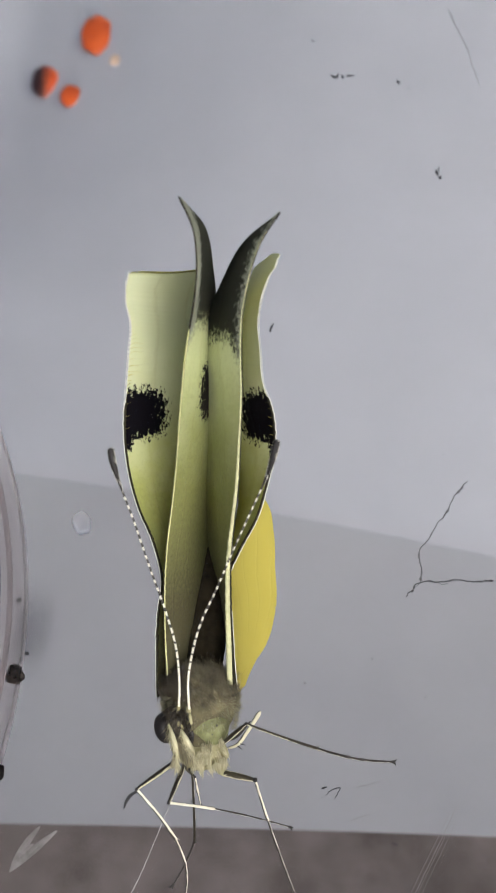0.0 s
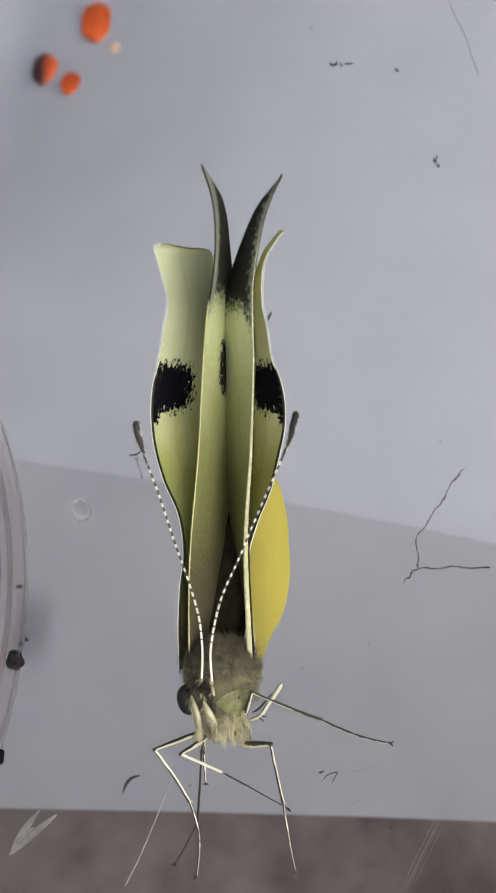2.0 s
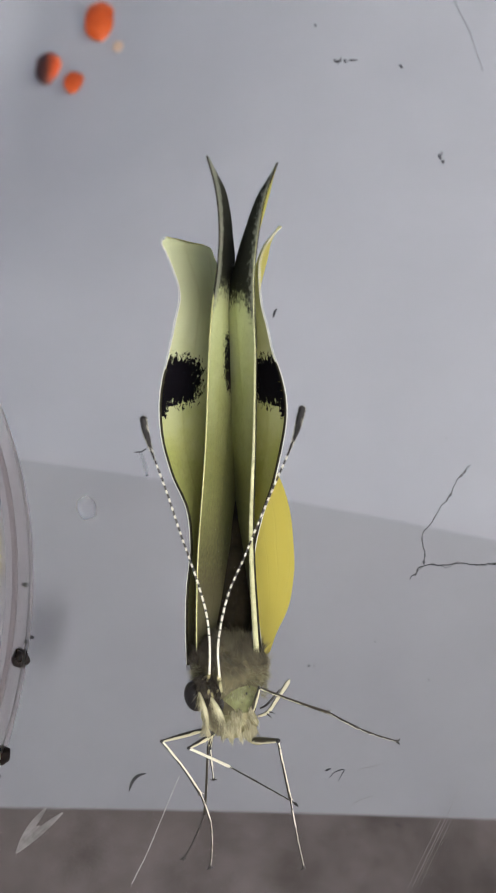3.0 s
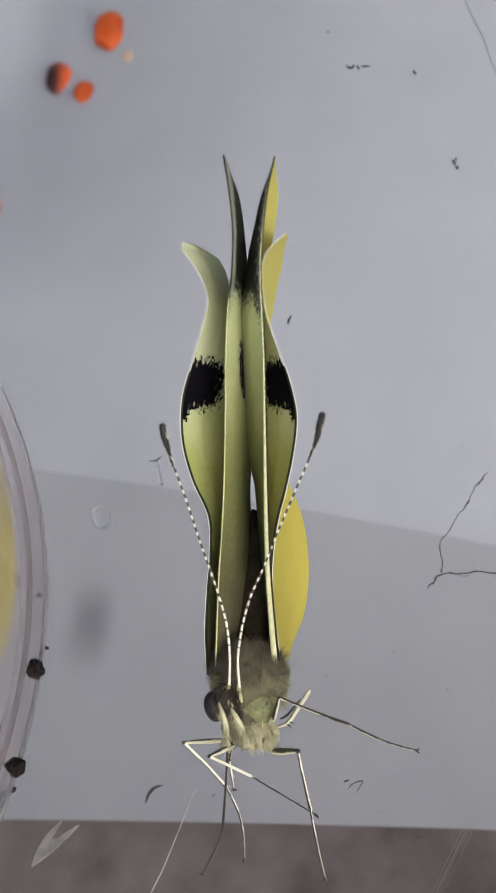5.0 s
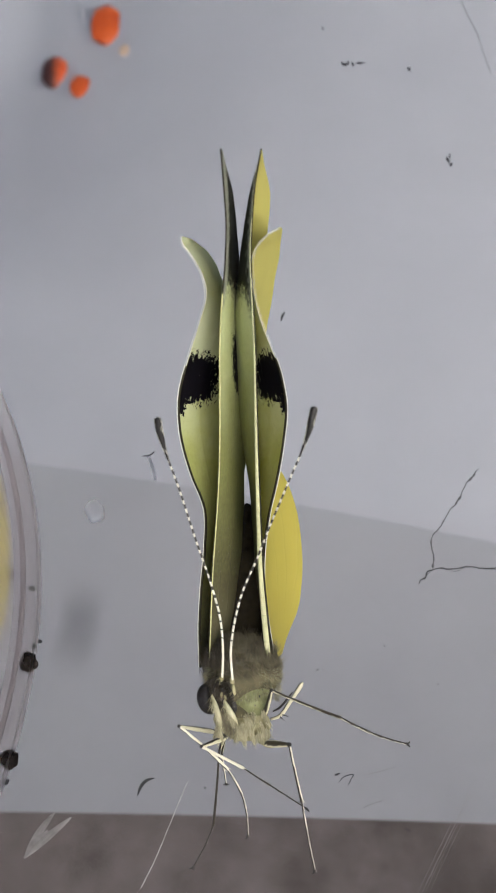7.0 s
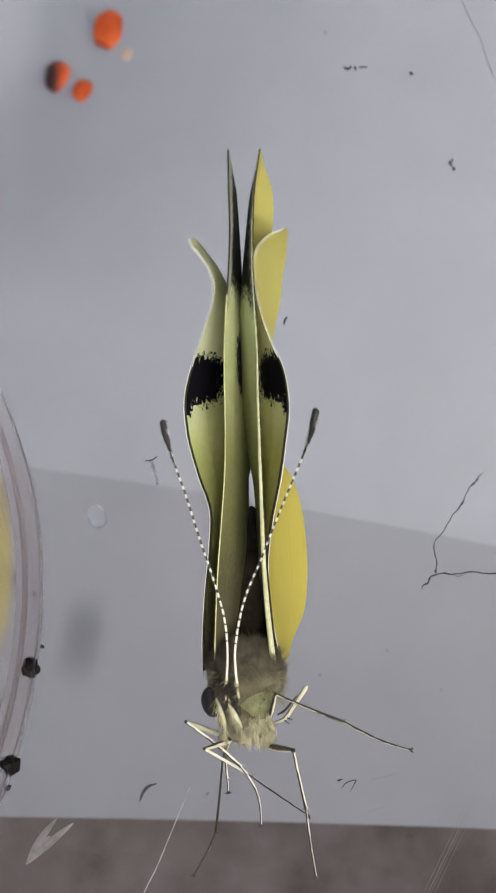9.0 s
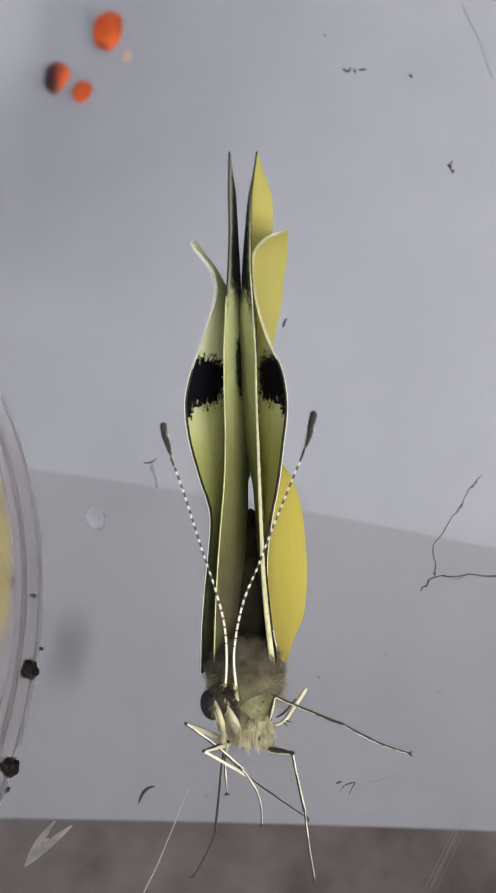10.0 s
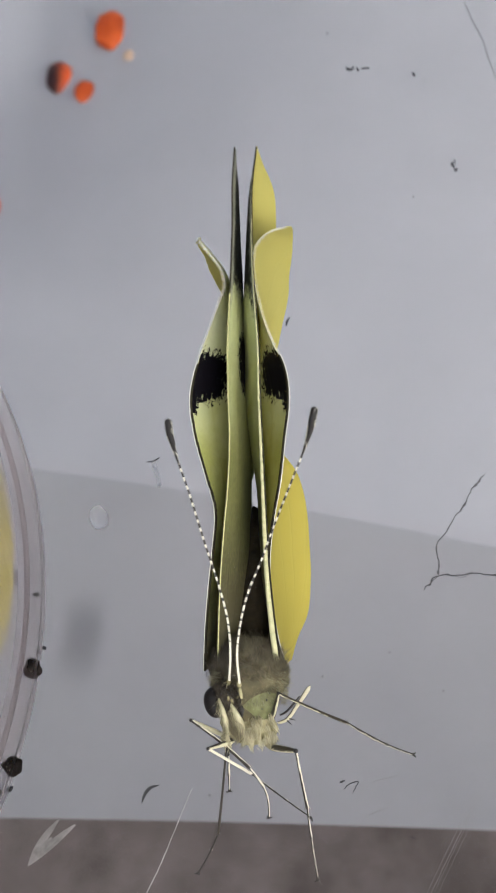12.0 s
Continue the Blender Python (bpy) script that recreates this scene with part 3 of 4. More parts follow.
SPECKS = [(13.08, 30.5, 0.07, 0.07), (11.75, 19.86, 0.11, 0.11), (11.93, 1.29, 0.09, 0.09), (13.72, 0.36, 0.09, 0.09), (4.54, 5.69, 0.09, 0.09), (8.58, -13.06, 0.11, 0.11), (4.56, -14.53, 0.11, 0.11), (4.9, -14.53, 0.09, 0.09), (-1.94, -21.34, 0.11, 0.11), (11.62, -15.37, 0.11, 0.11), (-12.57, -9.64, 0.18, 0.15), (-12.25, -13.16, 0.11, 0.18), (-11.89, -12.88, 0.15, 0.11), (-13.22, -21.06, 0.22, 0.15), (-13.72, -21.25, 0.15, 0.11), (13.08, 30.3, 0.05, 0.07), (15.2, 23.3, 0.06, 0.05), (14.9, 20.1, 0.07, 0.09), (6.6, -20.1, 0.06, 0.03), (7.6, -20.2, 0.1, 0.03), (5.4, -21.1, 0.05, 0.06), (9.4, -23.6, 0.2, 0.03)]
PELLETS = [(-12.44, -14.19, 0.53), (-13.06, -19.86, 0.55), (-14.47, -8.7, 0.36)]
HAIR_A = [(15.13, -1.51), (14.5, -2.21), (14.18, -2.64), (13.98, -2.91), (13.92, -3.14), (13.52, -3.84), (12.89, -4.6), (12.29, -5.66), (11.87, -6.11), (11.71, -6.97), (11.85, -7.52), (11.7, -8.26)]
HAIR_B = [(10.77, -9.24), (11.1, -8.91), (11.4, -8.47), (11.76, -8.33), (12.63, -8.26), (13.04, -8.33), (13.68, -8.15), (14.37, -8.22), (16.2, -8.2)]
SPECK_SHADOW = [(-5.85, -0.88), (-5.58, -1.59), (-5.41, -2.45)]
SCUFF_A = [(7.24, -20.56), (8.22, -20.34), (8.94, -20.11)]
SCUFF_B = [(7, -22.37), (7.65, -22.12), (8.13, -22)]
SCUFF_C = [(10.0, -26.9), (10.9, -25.3), (12.1, -23.2), (13.3, -21.0)]
THREAD = [(-5.38, -26.76), (-4.71, -25.4), (-4.03, -23.75), (-3.43, -22.22), (-2.91, -20.97)]
SCRATCH = [(16.62, 38.28), (17.13, 36.37), (17.75, 34.38), (18.04, 32.7), (18.46, 30.62)]
# crumpled bits of dirt: thickness at the middle, then the way each one takes
CRUMBS = [(0.12, [(7.33, 31.6), (7.49, 31.38), (7.79, 31.38), (7.89, 31.71)]), (0.10, [(8.14, 31.6), (8.25, 31.22)]), (0.085, [(8.43, 31.49), (8.81, 31.54), (9.11, 31.54)]),
          (0.13, [(14.65, 22.85), (14.75, 22.4)]), (0.06, [(14.88, 23.2), (14.86, 22.75)]), (0.09, [(14.8, 22.3), (14.89, 22.12), (14.97, 22.35)]),
          (0.055, [(5.4, -20.62), (5.69, -20.52)]), (0.042, [(5.61, -21.03), (5.88, -20.74), (6.46, -20.59), (6.26, -20.93), (6.12, -21.22)]),
          (0.10, [(2.65, 9.21), (2.73, 9.6), (2.89, 9.91)]), (0.05, [(5.98, 35.06), (6.14, 34.77)]), (0.12, [(12.25, 31.08), (12.45, 30.8)]), (0.06, [(-6.29, -0.77), (-5.86, -0.73), (-5.47, -0.45)])]
CLAW = [(-5.74, -21.81), (-5.57, -21.28), (-5.26, -20.94), (-4.81, -20.81)]
SLIVER = [(-11.83, -25.17), (-11.5, -24.45), (-10.99, -23.6), (-10.35, -22.74)]
SLIVER_B = [(-11.83, -25.17), (-11.12, -24.51), (-10.29, -23.75), (-9.38, -22.99)]
DROPS = [(-18.8, 89.89, 2.2, 3.4), (-25.9, 84.49, 1.95, 2.75), (-21.8, 79.57, 1.4, 1.85), (-15.94, 84.02, 0.75, 1.0), (-31.8, 59.3, 0.9, 1.67)]
SMUDGES = [(-9.11, -4.61)]
FLUFF = [(0, -2.355, -28.188), (1.5, -2.238, -28.283), (3, -2.117, -28.602), (5, -2.018, -28.378), (6, -2.017, -28.459), (7, -1.967, -28.502), (9, -1.905, -28.51), (10.5, -2.108, -28.539), (12, -1.998, -28.471)]
# hip; lengths of thigh, shin and foot; then seconds and where knee, ankle and toe stand
LEG_WALKS = {
    "front_right": ((1.3, -2.06, 5.67), (2.40, 4.49, 4.13), [
        (0, 1.53, -2.85, 7.28, 2.3, -5.9, 4.07, 3.78, -9.71, 4.64),
        (1.5, 2.23, -1.78, 7.52, 3.14, -5.59, 5.33, 3.92, -9.56, 4.5),
        (3, 2.49, -1.67, 7.56, 3.28, -5.47, 5.29, 4.06, -9.43, 4.42),
        (5.5, 2.6, -1.58, 7.63, 3.37, -5.28, 5.2, 4.21, -9.26, 4.52),
        (9, 2.68, -1.6, 7.7, 3.47, -5.33, 5.32, 4.09, -9.32, 4.47),
        (12, 2.69, -1.55, 7.7, 3.43, -5.24, 5.25, 4.04, -9.27, 4.61),
    ]),
    "mid_right": ((1.37, -0.55, 5.47), (2.87, 5.49, 5.49), [
        (0, 1.02, 0.16, 7.57, 5.02, -1.88, 4.41, 9.53, -3.28, 1.62),
        (1.5, 1.23, 0.96, 7.73, 5.17, -1.21, 4.59, 9.49, -3.02, 1.72),
        (3, 1.5, 1.14, 7.72, 5.42, -0.88, 4.46, 9.54, -3.14, 1.62),
        (5.5, 1.64, 1.22, 7.71, 5.51, -0.93, 4.46, 9.6, -3.06, 1.48),
        (9, 1.75, 1.34, 7.74, 5.59, -0.83, 4.48, 9.63, -3.08, 1.5),
        (12, 1.77, 1.44, 7.7, 5.64, -0.8, 4.51, 9.63, -3.22, 1.61),
    ]),
    "front_left": ((-1.2, -1.78, 4.4), (4.01, 4.55, 4.38), [
        (0, -4.64, -3.2, 7.89, -2.68, -6.55, 5.52, -2.27, -10.56, 3.81),
        (1.5, -3.88, -2.19, 7.77, -2.07, -5.63, 5.41, -1.69, -9.95, 4.76),
        (3, -3.61, -1.67, 7.77, -1.63, -5.08, 5.49, -1.1, -9.34, 4.59),
        (5.5, -3.27, -0.99, 7.75, -1.08, -3.91, 5.03, 0.01, -8.09, 4.26),
        (9, -2.93, -0.14, 7.64, -0.04, -3.01, 5.59, 1.06, -6.76, 3.61),
        (12, -2.78, 0.02, 7.66, 0.28, -2.88, 5.95, 1.38, -6.29, 3.43),
    ]),
    "near_left": ((-0.71, -1.66, 6.07), (2.63, 5.40, 4.46), [
        (0, -2.95, -3.78, 8.25, -0.68, -5.41, 3.63, 3.59, -6.57, 3.12),
        (1.5, -2.49, -2.19, 8.36, -0.31, -4.28, 3.88, 3.53, -6.46, 3.25),
        (3, -2.17, -1.87, 8.39, -0.1, -4, 3.88, 3.66, -6.29, 3.15),
        (5.5, -1.95, -1.63, 8.39, 0.2, -3.83, 3.95, 3.82, -6.28, 3.08),
        (9, -1.93, -1.37, 8.32, 0.23, -3.75, 3.98, 3.72, -6.37, 3.07),
        (12, -1.87, -1.29, 8.35, 0.36, -3.68, 4.06, 3.74, -6.41, 3.03),
    ]),
    "hind_left": ((-0.88, -2.36, 3), (1.41, 1.62, 1.18), [
        (0, -1.72, -3.52, 4.17, -1.59, -4.66, 3.04, -1.43, -5.6, 2.35),
        (1.5, -1.31, -3.13, 4.29, -1.2, -4.37, 3.25, -1.08, -5.31, 2.55),
        (3, -1.13, -2.92, 4.32, -1.06, -4.14, 3.25, -0.97, -5.09, 2.56),
        (5.5, -0.98, -2.9, 4.3, -0.87, -4.04, 3.16, -0.75, -4.99, 2.47),
        (9, -0.9, -3.01, 4.15, -0.82, -4.25, 3.1, -0.76, -5.25, 2.5),
        (12, -0.87, -2.61, 4.33, -0.85, -3.94, 3.4, -0.82, -4.98, 2.86),
    ]),
    "far_left": ((-0.74, -1.82, 3.97), (1.98, 4.69, 2.58), [
        (0, -1.81, -2.99, 5.85, -1.71, -7.22, 3.81, -2.88, -9.42, 4.47),
        (1.5, -1.4, -2.67, 5.83, -1.57, -7.04, 4.12, -2.77, -9.31, 4.37),
        (3, -1.22, -2.45, 5.84, -1.44, -6.68, 3.83, -2.54, -8.94, 4.42),
        (5.5, -1.06, -2.11, 5.9, -1.38, -6.67, 4.82, -2.44, -8.99, 4.52),
        (9, -1.03, -2.62, 5.64, -1.43, -7.01, 4.01, -2.6, -9.29, 4.25),
        (12, -0.98, -2.13, 5.84, -1.39, -6.72, 4.96, -2.49, -9.01, 4.52),
    ]),
}
# seconds, body shift, share of the first and of the last wing shape
STEPS = [
    (0, -1.56, -0.82, 1.00, 0.00),
    (0.5, -1.36, -0.64, 0.94, 0.00),
    (1, -0.65, -0.31, 0.82, 0.00),
    (1.5, -0.52, -0.21, 0.72, 0.00),
    (2, -0.26, -0.11, 0.62, 0.00),
    (2.5, -0.19, -0.08, 0.52, 0.00),
    (3, -0.19, -0.05, 0.43, 0.00),
    (5, -0.05, -0.03, 0.05, 0.00),
    (5.5, -0.00, -0.00, 0.00, 0.00),
    (6, -0.02, -0.00, 0.00, 0.08),
    (6.5, 0.10, 0.03, 0.00, 0.20),
    (7, 0.02, 0.03, 0.00, 0.30),
    (9, 0.13, 0.16, 0.00, 0.62),
    (9.5, 0.13, 0.18, 0.00, 0.68),
    (10, 0.14, 0.15, 0.00, 0.78),
    (10.5, 0.14, 0.18, 0.00, 0.84),
    (11, 0.14, 0.19, 0.00, 0.92),
    (11.5, 0.15, 0.20, 0.00, 0.96),
    (12, 0.14, 0.21, 0.00, 1.00),
]


# ---- butterfly ----
ROWS, COLS, STRIPS = 217, 20, 150


def wing_grid(rows):
    """Points of a curved wing, from rows of leading-edge place, chord, chord angle at the edge and at the end, and the chord's rise along the span."""
    grid = np.zeros((ROWS, COLS, 3))
    maps = np.zeros((ROWS, COLS, 2))
    f = np.linspace(0, 1, COLS) ** 1.15
    for i, (u, v, w, chord, a0, a1, rise) in enumerate(spline(rows, ROWS)):
        chord = max(chord, 0.1)
        a = np.radians(a0 + (a1 - a0) * (f[1:] + f[:-1]) / 2)
        d = np.diff(f) * chord
        grid[i, :, 0] = u + np.concatenate([[0], np.cumsum(np.sin(a) * d)])
        grid[i, :, 1] = v + f * chord * rise
        grid[i, :, 2] = w - np.concatenate([[0], np.cumsum(np.cos(a) * d)])
        maps[i, :, 0], maps[i, :, 1] = f * chord, v
    return grid, maps


def stiff(p, q):
    """The turn and shift that best take points p to points q."""
    pc, qc = p.mean(axis=0), q.mean(axis=0)
    u, _, vt = np.linalg.svd((p - pc).T @ (q - qc))
    r = vt.T @ np.diag((1, 1, np.sign(np.linalg.det(vt.T @ u.T)))) @ u.T
    return r, qc - r @ pc


def strip_spans(rest, *others):
    """First and last grid row of each strip, finer where the wing bends more; every other strip reaches under its neighbours."""
    here = wing_grid(rest)[0]
    gap = np.full(ROWS - 1, 0.004)
    for rows in others:
        there = wing_grid(rows)[0]
        moves = [stiff(here[i:i + 2].reshape(-1, 3), there[i:i + 2].reshape(-1, 3)) for i in range(ROWS - 1)]
        for i in range(ROWS - 2):
            d = here[i + 1] @ (moves[i][0] - moves[i + 1][0]).T + moves[i][1] - moves[i + 1][1]
            slip = here[i:i + 2] @ moves[i][0].T + moves[i][1] - there[i:i + 2]
            gap[i] = max(gap[i], 0.004 + np.linalg.norm(d, axis=1).max() + 0.7 * np.linalg.norm(slip[0] - slip[1], axis=1).max())
    run = np.concatenate([[0], np.cumsum(gap)])
    cuts = np.unique(np.clip(np.searchsorted(run, np.linspace(0, run[-1], STRIPS + 1)), 0, ROWS - 1))
    cuts[-1] = ROWS - 1
    return [(int(a), int(b)) for a, b in zip(cuts, cuts[1:])]


def wing(name, rows, spans, mats, inward, root, label, edge, line):
    """A wing of stiff strips, so that it can bend; inward: +1 where the upper side faces +x. edge: radii of the vein along the
    leading edge; line: its dark seam's radius and shift."""
    grid, maps = wing_grid(rows)
    normal = np.cross(np.gradient(grid, axis=0), np.gradient(grid, axis=1))
    normal /= np.linalg.norm(normal, axis=2, keepdims=True) + 1e-9
    normal *= np.where(normal[..., :1] < 0, -1, 1)
    made = []
    for k, (c0, c1) in enumerate(spans):
        spare = 1 - k % 2
        i0, i1 = max(0, c0 - spare), min(ROWS - 1, c1 + spare)
        mid = Vector(grid[c0:c1 + 1].reshape(-1, 3).mean(axis=0))
        thick = 0.026 if k % 2 == 0 else 0.030
        bm = bmesh.new()
        uv = bm.loops.layers.uv.verify()
        faced, layers = [], []
        for sign in (1, -1):
            layer = {}
            for i in range(i0, i1 + 1):
                for j in range(COLS):
                    n = Vector(normal[i, j])
                    ripple = 0.06 * noise.noise(Vector((maps[i, j, 0] * 0.6, maps[i, j, 1] * 0.22, 7.0))) * min(1.0, j / 4)
                    at = Vector(grid[i, j])
                    if not c0 <= i <= c1 and j in (0, COLS - 1):
                        at = at.lerp(Vector(grid[i, 1 if j == 0 else COLS - 2]), 0.8)
                    layer[i, j] = bm.verts.new(at - mid + n * (sign * thick + ripple))
                    faced.append(n * sign)
            layers.append(layer)
        for side, layer in enumerate(layers):
            for i in range(i0, i1):
                for j in range(COLS - 1):
                    ids = [(i, j), (i, j + 1), (i + 1, j + 1), (i + 1, j)]
                    if side == 1:
                        ids = ids[::-1]
                    f = bm.faces.new([layer[q] for q in ids])
                    f.material_index = 0 if (side == 0) == (inward > 0) else 1
                    for loop, q in zip(f.loops, ids):
                        loop[uv].uv = maps[q]
        a, b = layers
        rim = ([(i, 0) for i in range(i0, i1 + 1)] + [(i1, j) for j in range(1, COLS)]
               + [(i, COLS - 1) for i in range(i1 - 1, i0 - 1, -1)] + [(i0, j) for j in range(COLS - 2, 0, -1)])
        for p, q in zip(rim, rim[1:] + rim[:1]):
            if p[0] == q[0] and 0 < p[0] < ROWS - 1:
                continue
            f = bm.faces.new((a[p], a[q], b[q], b[p]))
            f.material_index = 1
            for loop, r in zip(f.loops, (p, q, q, p)):
                loop[uv].uv = maps[r]
        count = len(faced)
        dark_tip = 3 if (inward > 0 and c0 > 0.74 * ROWS if name == "forewing" else c0 > 0.69 * ROWS) else 2
        for r0, r1, shift, index in ((edge[0], edge[1], (0, 0, 0), dark_tip), (line[0], line[0] * line[2], line[1], 3)):
            if r0:
                old = set(bm.faces)
                tube(bm, [Vector(grid[i, 0]) - mid + Vector(shift) * ((1 - 0.9 * i / ROWS) ** 1.6 if name == "forewing" else 1) for i in range(i0, i1 + 1)], [(r1 + (r0 - r1) * (1 - i / (ROWS - 1)) ** 1.6) * (0.28 if index == 3 and c0 > 0.69 * ROWS and name == "hindwing" and shift[0] == 0 else 0.4 if index == 3 and name == "hindwing" and c0 > 0.69 * ROWS else 1) * (1 if c0 <= i <= c1 else 0.985) for i in range(i0, i1 + 1)], 8)
                for f in bm.faces:
                    if f not in old:
                        f.material_index = index
        bm.normal_update()
        faced += [v.normal.copy() for v in list(bm.verts)[count:]]
        ob = part(name if k == 0 else "wing_panel", bm, mats, made[0] if made else root, label if k == 0 else "")
        ob.data.normals_split_custom_set_from_vertices(faced)
        made.append(ob)
    poses = strip_poses(spans, rows, rows, (0, 0))
    made[0].matrix_basis = poses[0]
    for ob, m in zip(made[1:], poses[1:]):
        ob.matrix_basis = poses[0].inverted() @ m
    return made


def strip_poses(spans, rows, target, shift):
    """For each strip the stiff move that best takes the wing of rows to the wing of target."""
    here, there = wing_grid(rows)[0], wing_grid(target)[0]
    poses = []
    for i0, i1 in spans:
        j0, j1 = max(0, i0 - 12), min(ROWS - 1, i1 + 12)
        r, _ = stiff(here[j0:j1 + 1].reshape(-1, 3), there[j0:j1 + 1].reshape(-1, 3))
        p, q = here[i0:i1 + 1, :12].reshape(-1, 3).mean(axis=0), there[i0:i1 + 1, :12].reshape(-1, 3).mean(axis=0)
        m = Matrix(r.tolist()).to_4x4()
        m.translation = Vector(q + r @ (here[i0:i1 + 1].reshape(-1, 3).mean(axis=0) - p) + np.array((*shift, 0))) * MM
        poses.append(m)
    return poses


SHAPES = {"LEFT_FORE": (LEFT_FORE, LEFT_FORE_FIRST, LEFT_FORE_LAST), "RIGHT_FORE": (RIGHT_FORE, RIGHT_FORE_FIRST, RIGHT_FORE_LAST),
          "LEFT_HIND": (LEFT_HIND, LEFT_HIND_FIRST, LEFT_HIND_LAST), "RIGHT_HIND": (RIGHT_HIND, RIGHT_HIND_FIRST, RIGHT_HIND_LAST)}
SPANS = {key: strip_spans(*shapes) for key, shapes in SHAPES.items()}


# thickness of thigh, shin and foot, the foot's bow, and whether it is pale
LEG_LOOKS = {"front_right": (0.17, 0.085, 0.07, 0.04, True), "mid_right": (0.12, 0.085, 0.082, -0.18, False), "front_left": (0.13, 0.09, 0.07, -0.36, True),
             "near_left": (0.125, 0.09, 0.055, 0.10, True), "hind_left": (0.09, 0.07, 0.05, 0.0, True), "far_left": (0.10, 0.075, 0.065, -0.08, False)}


# the way every leg turns the shade painted into its colour
SHADE_SIDE = Vector((-0.65, 0.5, 0.38))


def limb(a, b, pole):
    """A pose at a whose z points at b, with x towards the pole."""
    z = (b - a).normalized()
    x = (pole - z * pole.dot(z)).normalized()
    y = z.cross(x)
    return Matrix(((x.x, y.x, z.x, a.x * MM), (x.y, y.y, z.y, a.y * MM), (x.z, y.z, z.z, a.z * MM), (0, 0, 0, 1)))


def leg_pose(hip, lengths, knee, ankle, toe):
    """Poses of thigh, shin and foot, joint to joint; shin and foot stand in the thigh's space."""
    out = SHADE_SIDE
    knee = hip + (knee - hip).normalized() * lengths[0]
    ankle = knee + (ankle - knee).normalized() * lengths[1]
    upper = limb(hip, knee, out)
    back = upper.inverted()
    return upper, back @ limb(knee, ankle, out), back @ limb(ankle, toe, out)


def build_butterfly():
    rng = random.Random(4)
    root = new("butterfly")
    got = {}
    base = dict(BODY_PARTS)
    # body
    bm = bmesh.new()
    blob(bm, base["thorax"], (2.05, 2.0, 2.3), (0, 0, 0), 1.0, 0.12)
    blob(bm, (0.1, 0.0, 4.3), (1.6, 1.5, 1.6), (0, 0, 0), 2.0, 0.12)
    body = part("thorax", bm, M_THORAX, root, "thorax with short greenish grey scales")
    got["body"] = body
    bm = bmesh.new()
    blob(bm, base["patch"], (1.2, 1.35, 0.9), (0, 0, 15), 3.0, 0.06)
    part("shoulder_plate", bm, M_PATCH, body, "pale green bare shoulder plate")
    for x, y, r in ((0.14, 0.88, 0.10), (0.5, 1.15, 0.05), (1.05, 0.53, 0.06), (0.35, 0.35, 0.035), (0.8, 0.05, 0.035), (1.2, 0.9, 0.04)):
        bm = bmesh.new()
        blob(bm, (x, y, 6.0), (r * 0.9, r * 1.3, 0.07), (0, 0, 20), r, 0.15, div=2)
        part("dark_mark", bm, M_CLAW, body)
    bm = bmesh.new()
    blob(bm, base["abdomen"], (1.15, 5.2, 1.2), (-18, 0, 0), 5.0, 0.05)
    part("abdomen", bm, M_ABDOMEN, body, "dark slender abdomen between the wings")
    bm = bmesh.new()
    blob(bm, base["head"], (0.95, 0.95, 0.9), (0, 0, 0), 6.0, 0.12)
    head = part("head", bm, M_HEAD, body, "small dark grey head")
    for key, size in (("eye", (0.56, 0.82, 0.66)), ("eye_far", (0.45, 0.7, 0.6))):
        bm = bmesh.new()
        blob(bm, base[key], size, (0, 0, 14), 0.0, 0.0, div=4)
        part("eye", bm, M_EYE, body, "large dark brown compound eye")
    # palps and tongue
    for pts in (((-1.5, 0.75, 6.7), (-1.25, 0.1, 7.0), (-1.05, -0.8, 6.9), (-1.05, -1.5, 6.7)), ((-0.85, 0.45, 6.6), (-0.5, -0.1, 6.9), (-0.2, -0.7, 6.8), (-0.1, -1.2, 6.5))):
        bm = bmesh.new()
        line = spline(pts, 14)
        tube(bm, line, [0.05 + 0.09 * math.sin(math.pi * min(1, i / 11)) for i in range(14)], 8)
        hairs(bm, 260, lambda g, line=line: (line[g.randrange(14)], (g.uniform(-0.6, 0.6), -1, g.uniform(-0.2, 0.7))), (0.3, 0.75), rng, 0.016)
        part("palp", bm, M_FUR_PALE, body, "cream hairy palp")
    # hair
    clumps, dark_clumps = [], []
    for _ in range(230):
        a, b = rng.uniform(-2.4, 2.4), rng.uniform(0.2, 1.5)
        p = Vector((math.sin(a) * 1.9 * math.sin(b), math.cos(b) * 1.6, 0.6 + 1.6 * math.cos(a) * math.sin(b)))
        (dark_clumps if p.x < -0.55 else clumps).append((Vector(base["thorax"]) + p, p * 0.15 + Vector((rng.gauss(-0.35, 0.45), 0.9, rng.gauss(0.05, 0.25)))))

    def crown(g):
        root, way = g.choice(clumps)
        jit = Vector((g.gauss(0, 0.16), g.gauss(0, 0.16), g.gauss(0, 0.08)))
        return root + jit, way - jit * 0.9 + Vector((g.gauss(0, 0.1), 0, g.gauss(0, 0.1)))

    def dark_crown(g):
        root, way = g.choice(dark_clumps)
        jit = Vector((g.gauss(0, 0.16), g.gauss(0, 0.16), g.gauss(0, 0.08)))
        return root + jit, way - jit * 0.9 + Vector((g.gauss(0, 0.1), 0, g.gauss(0, 0.1)))

    def beard(g):
        p = Vector((g.uniform(-1.15, -0.25), g.uniform(-1.0, -0.1), 6.75))
        return p, Vector((g.gauss(0.1, 0.15), -1.0, g.uniform(0.0, 0.4)))

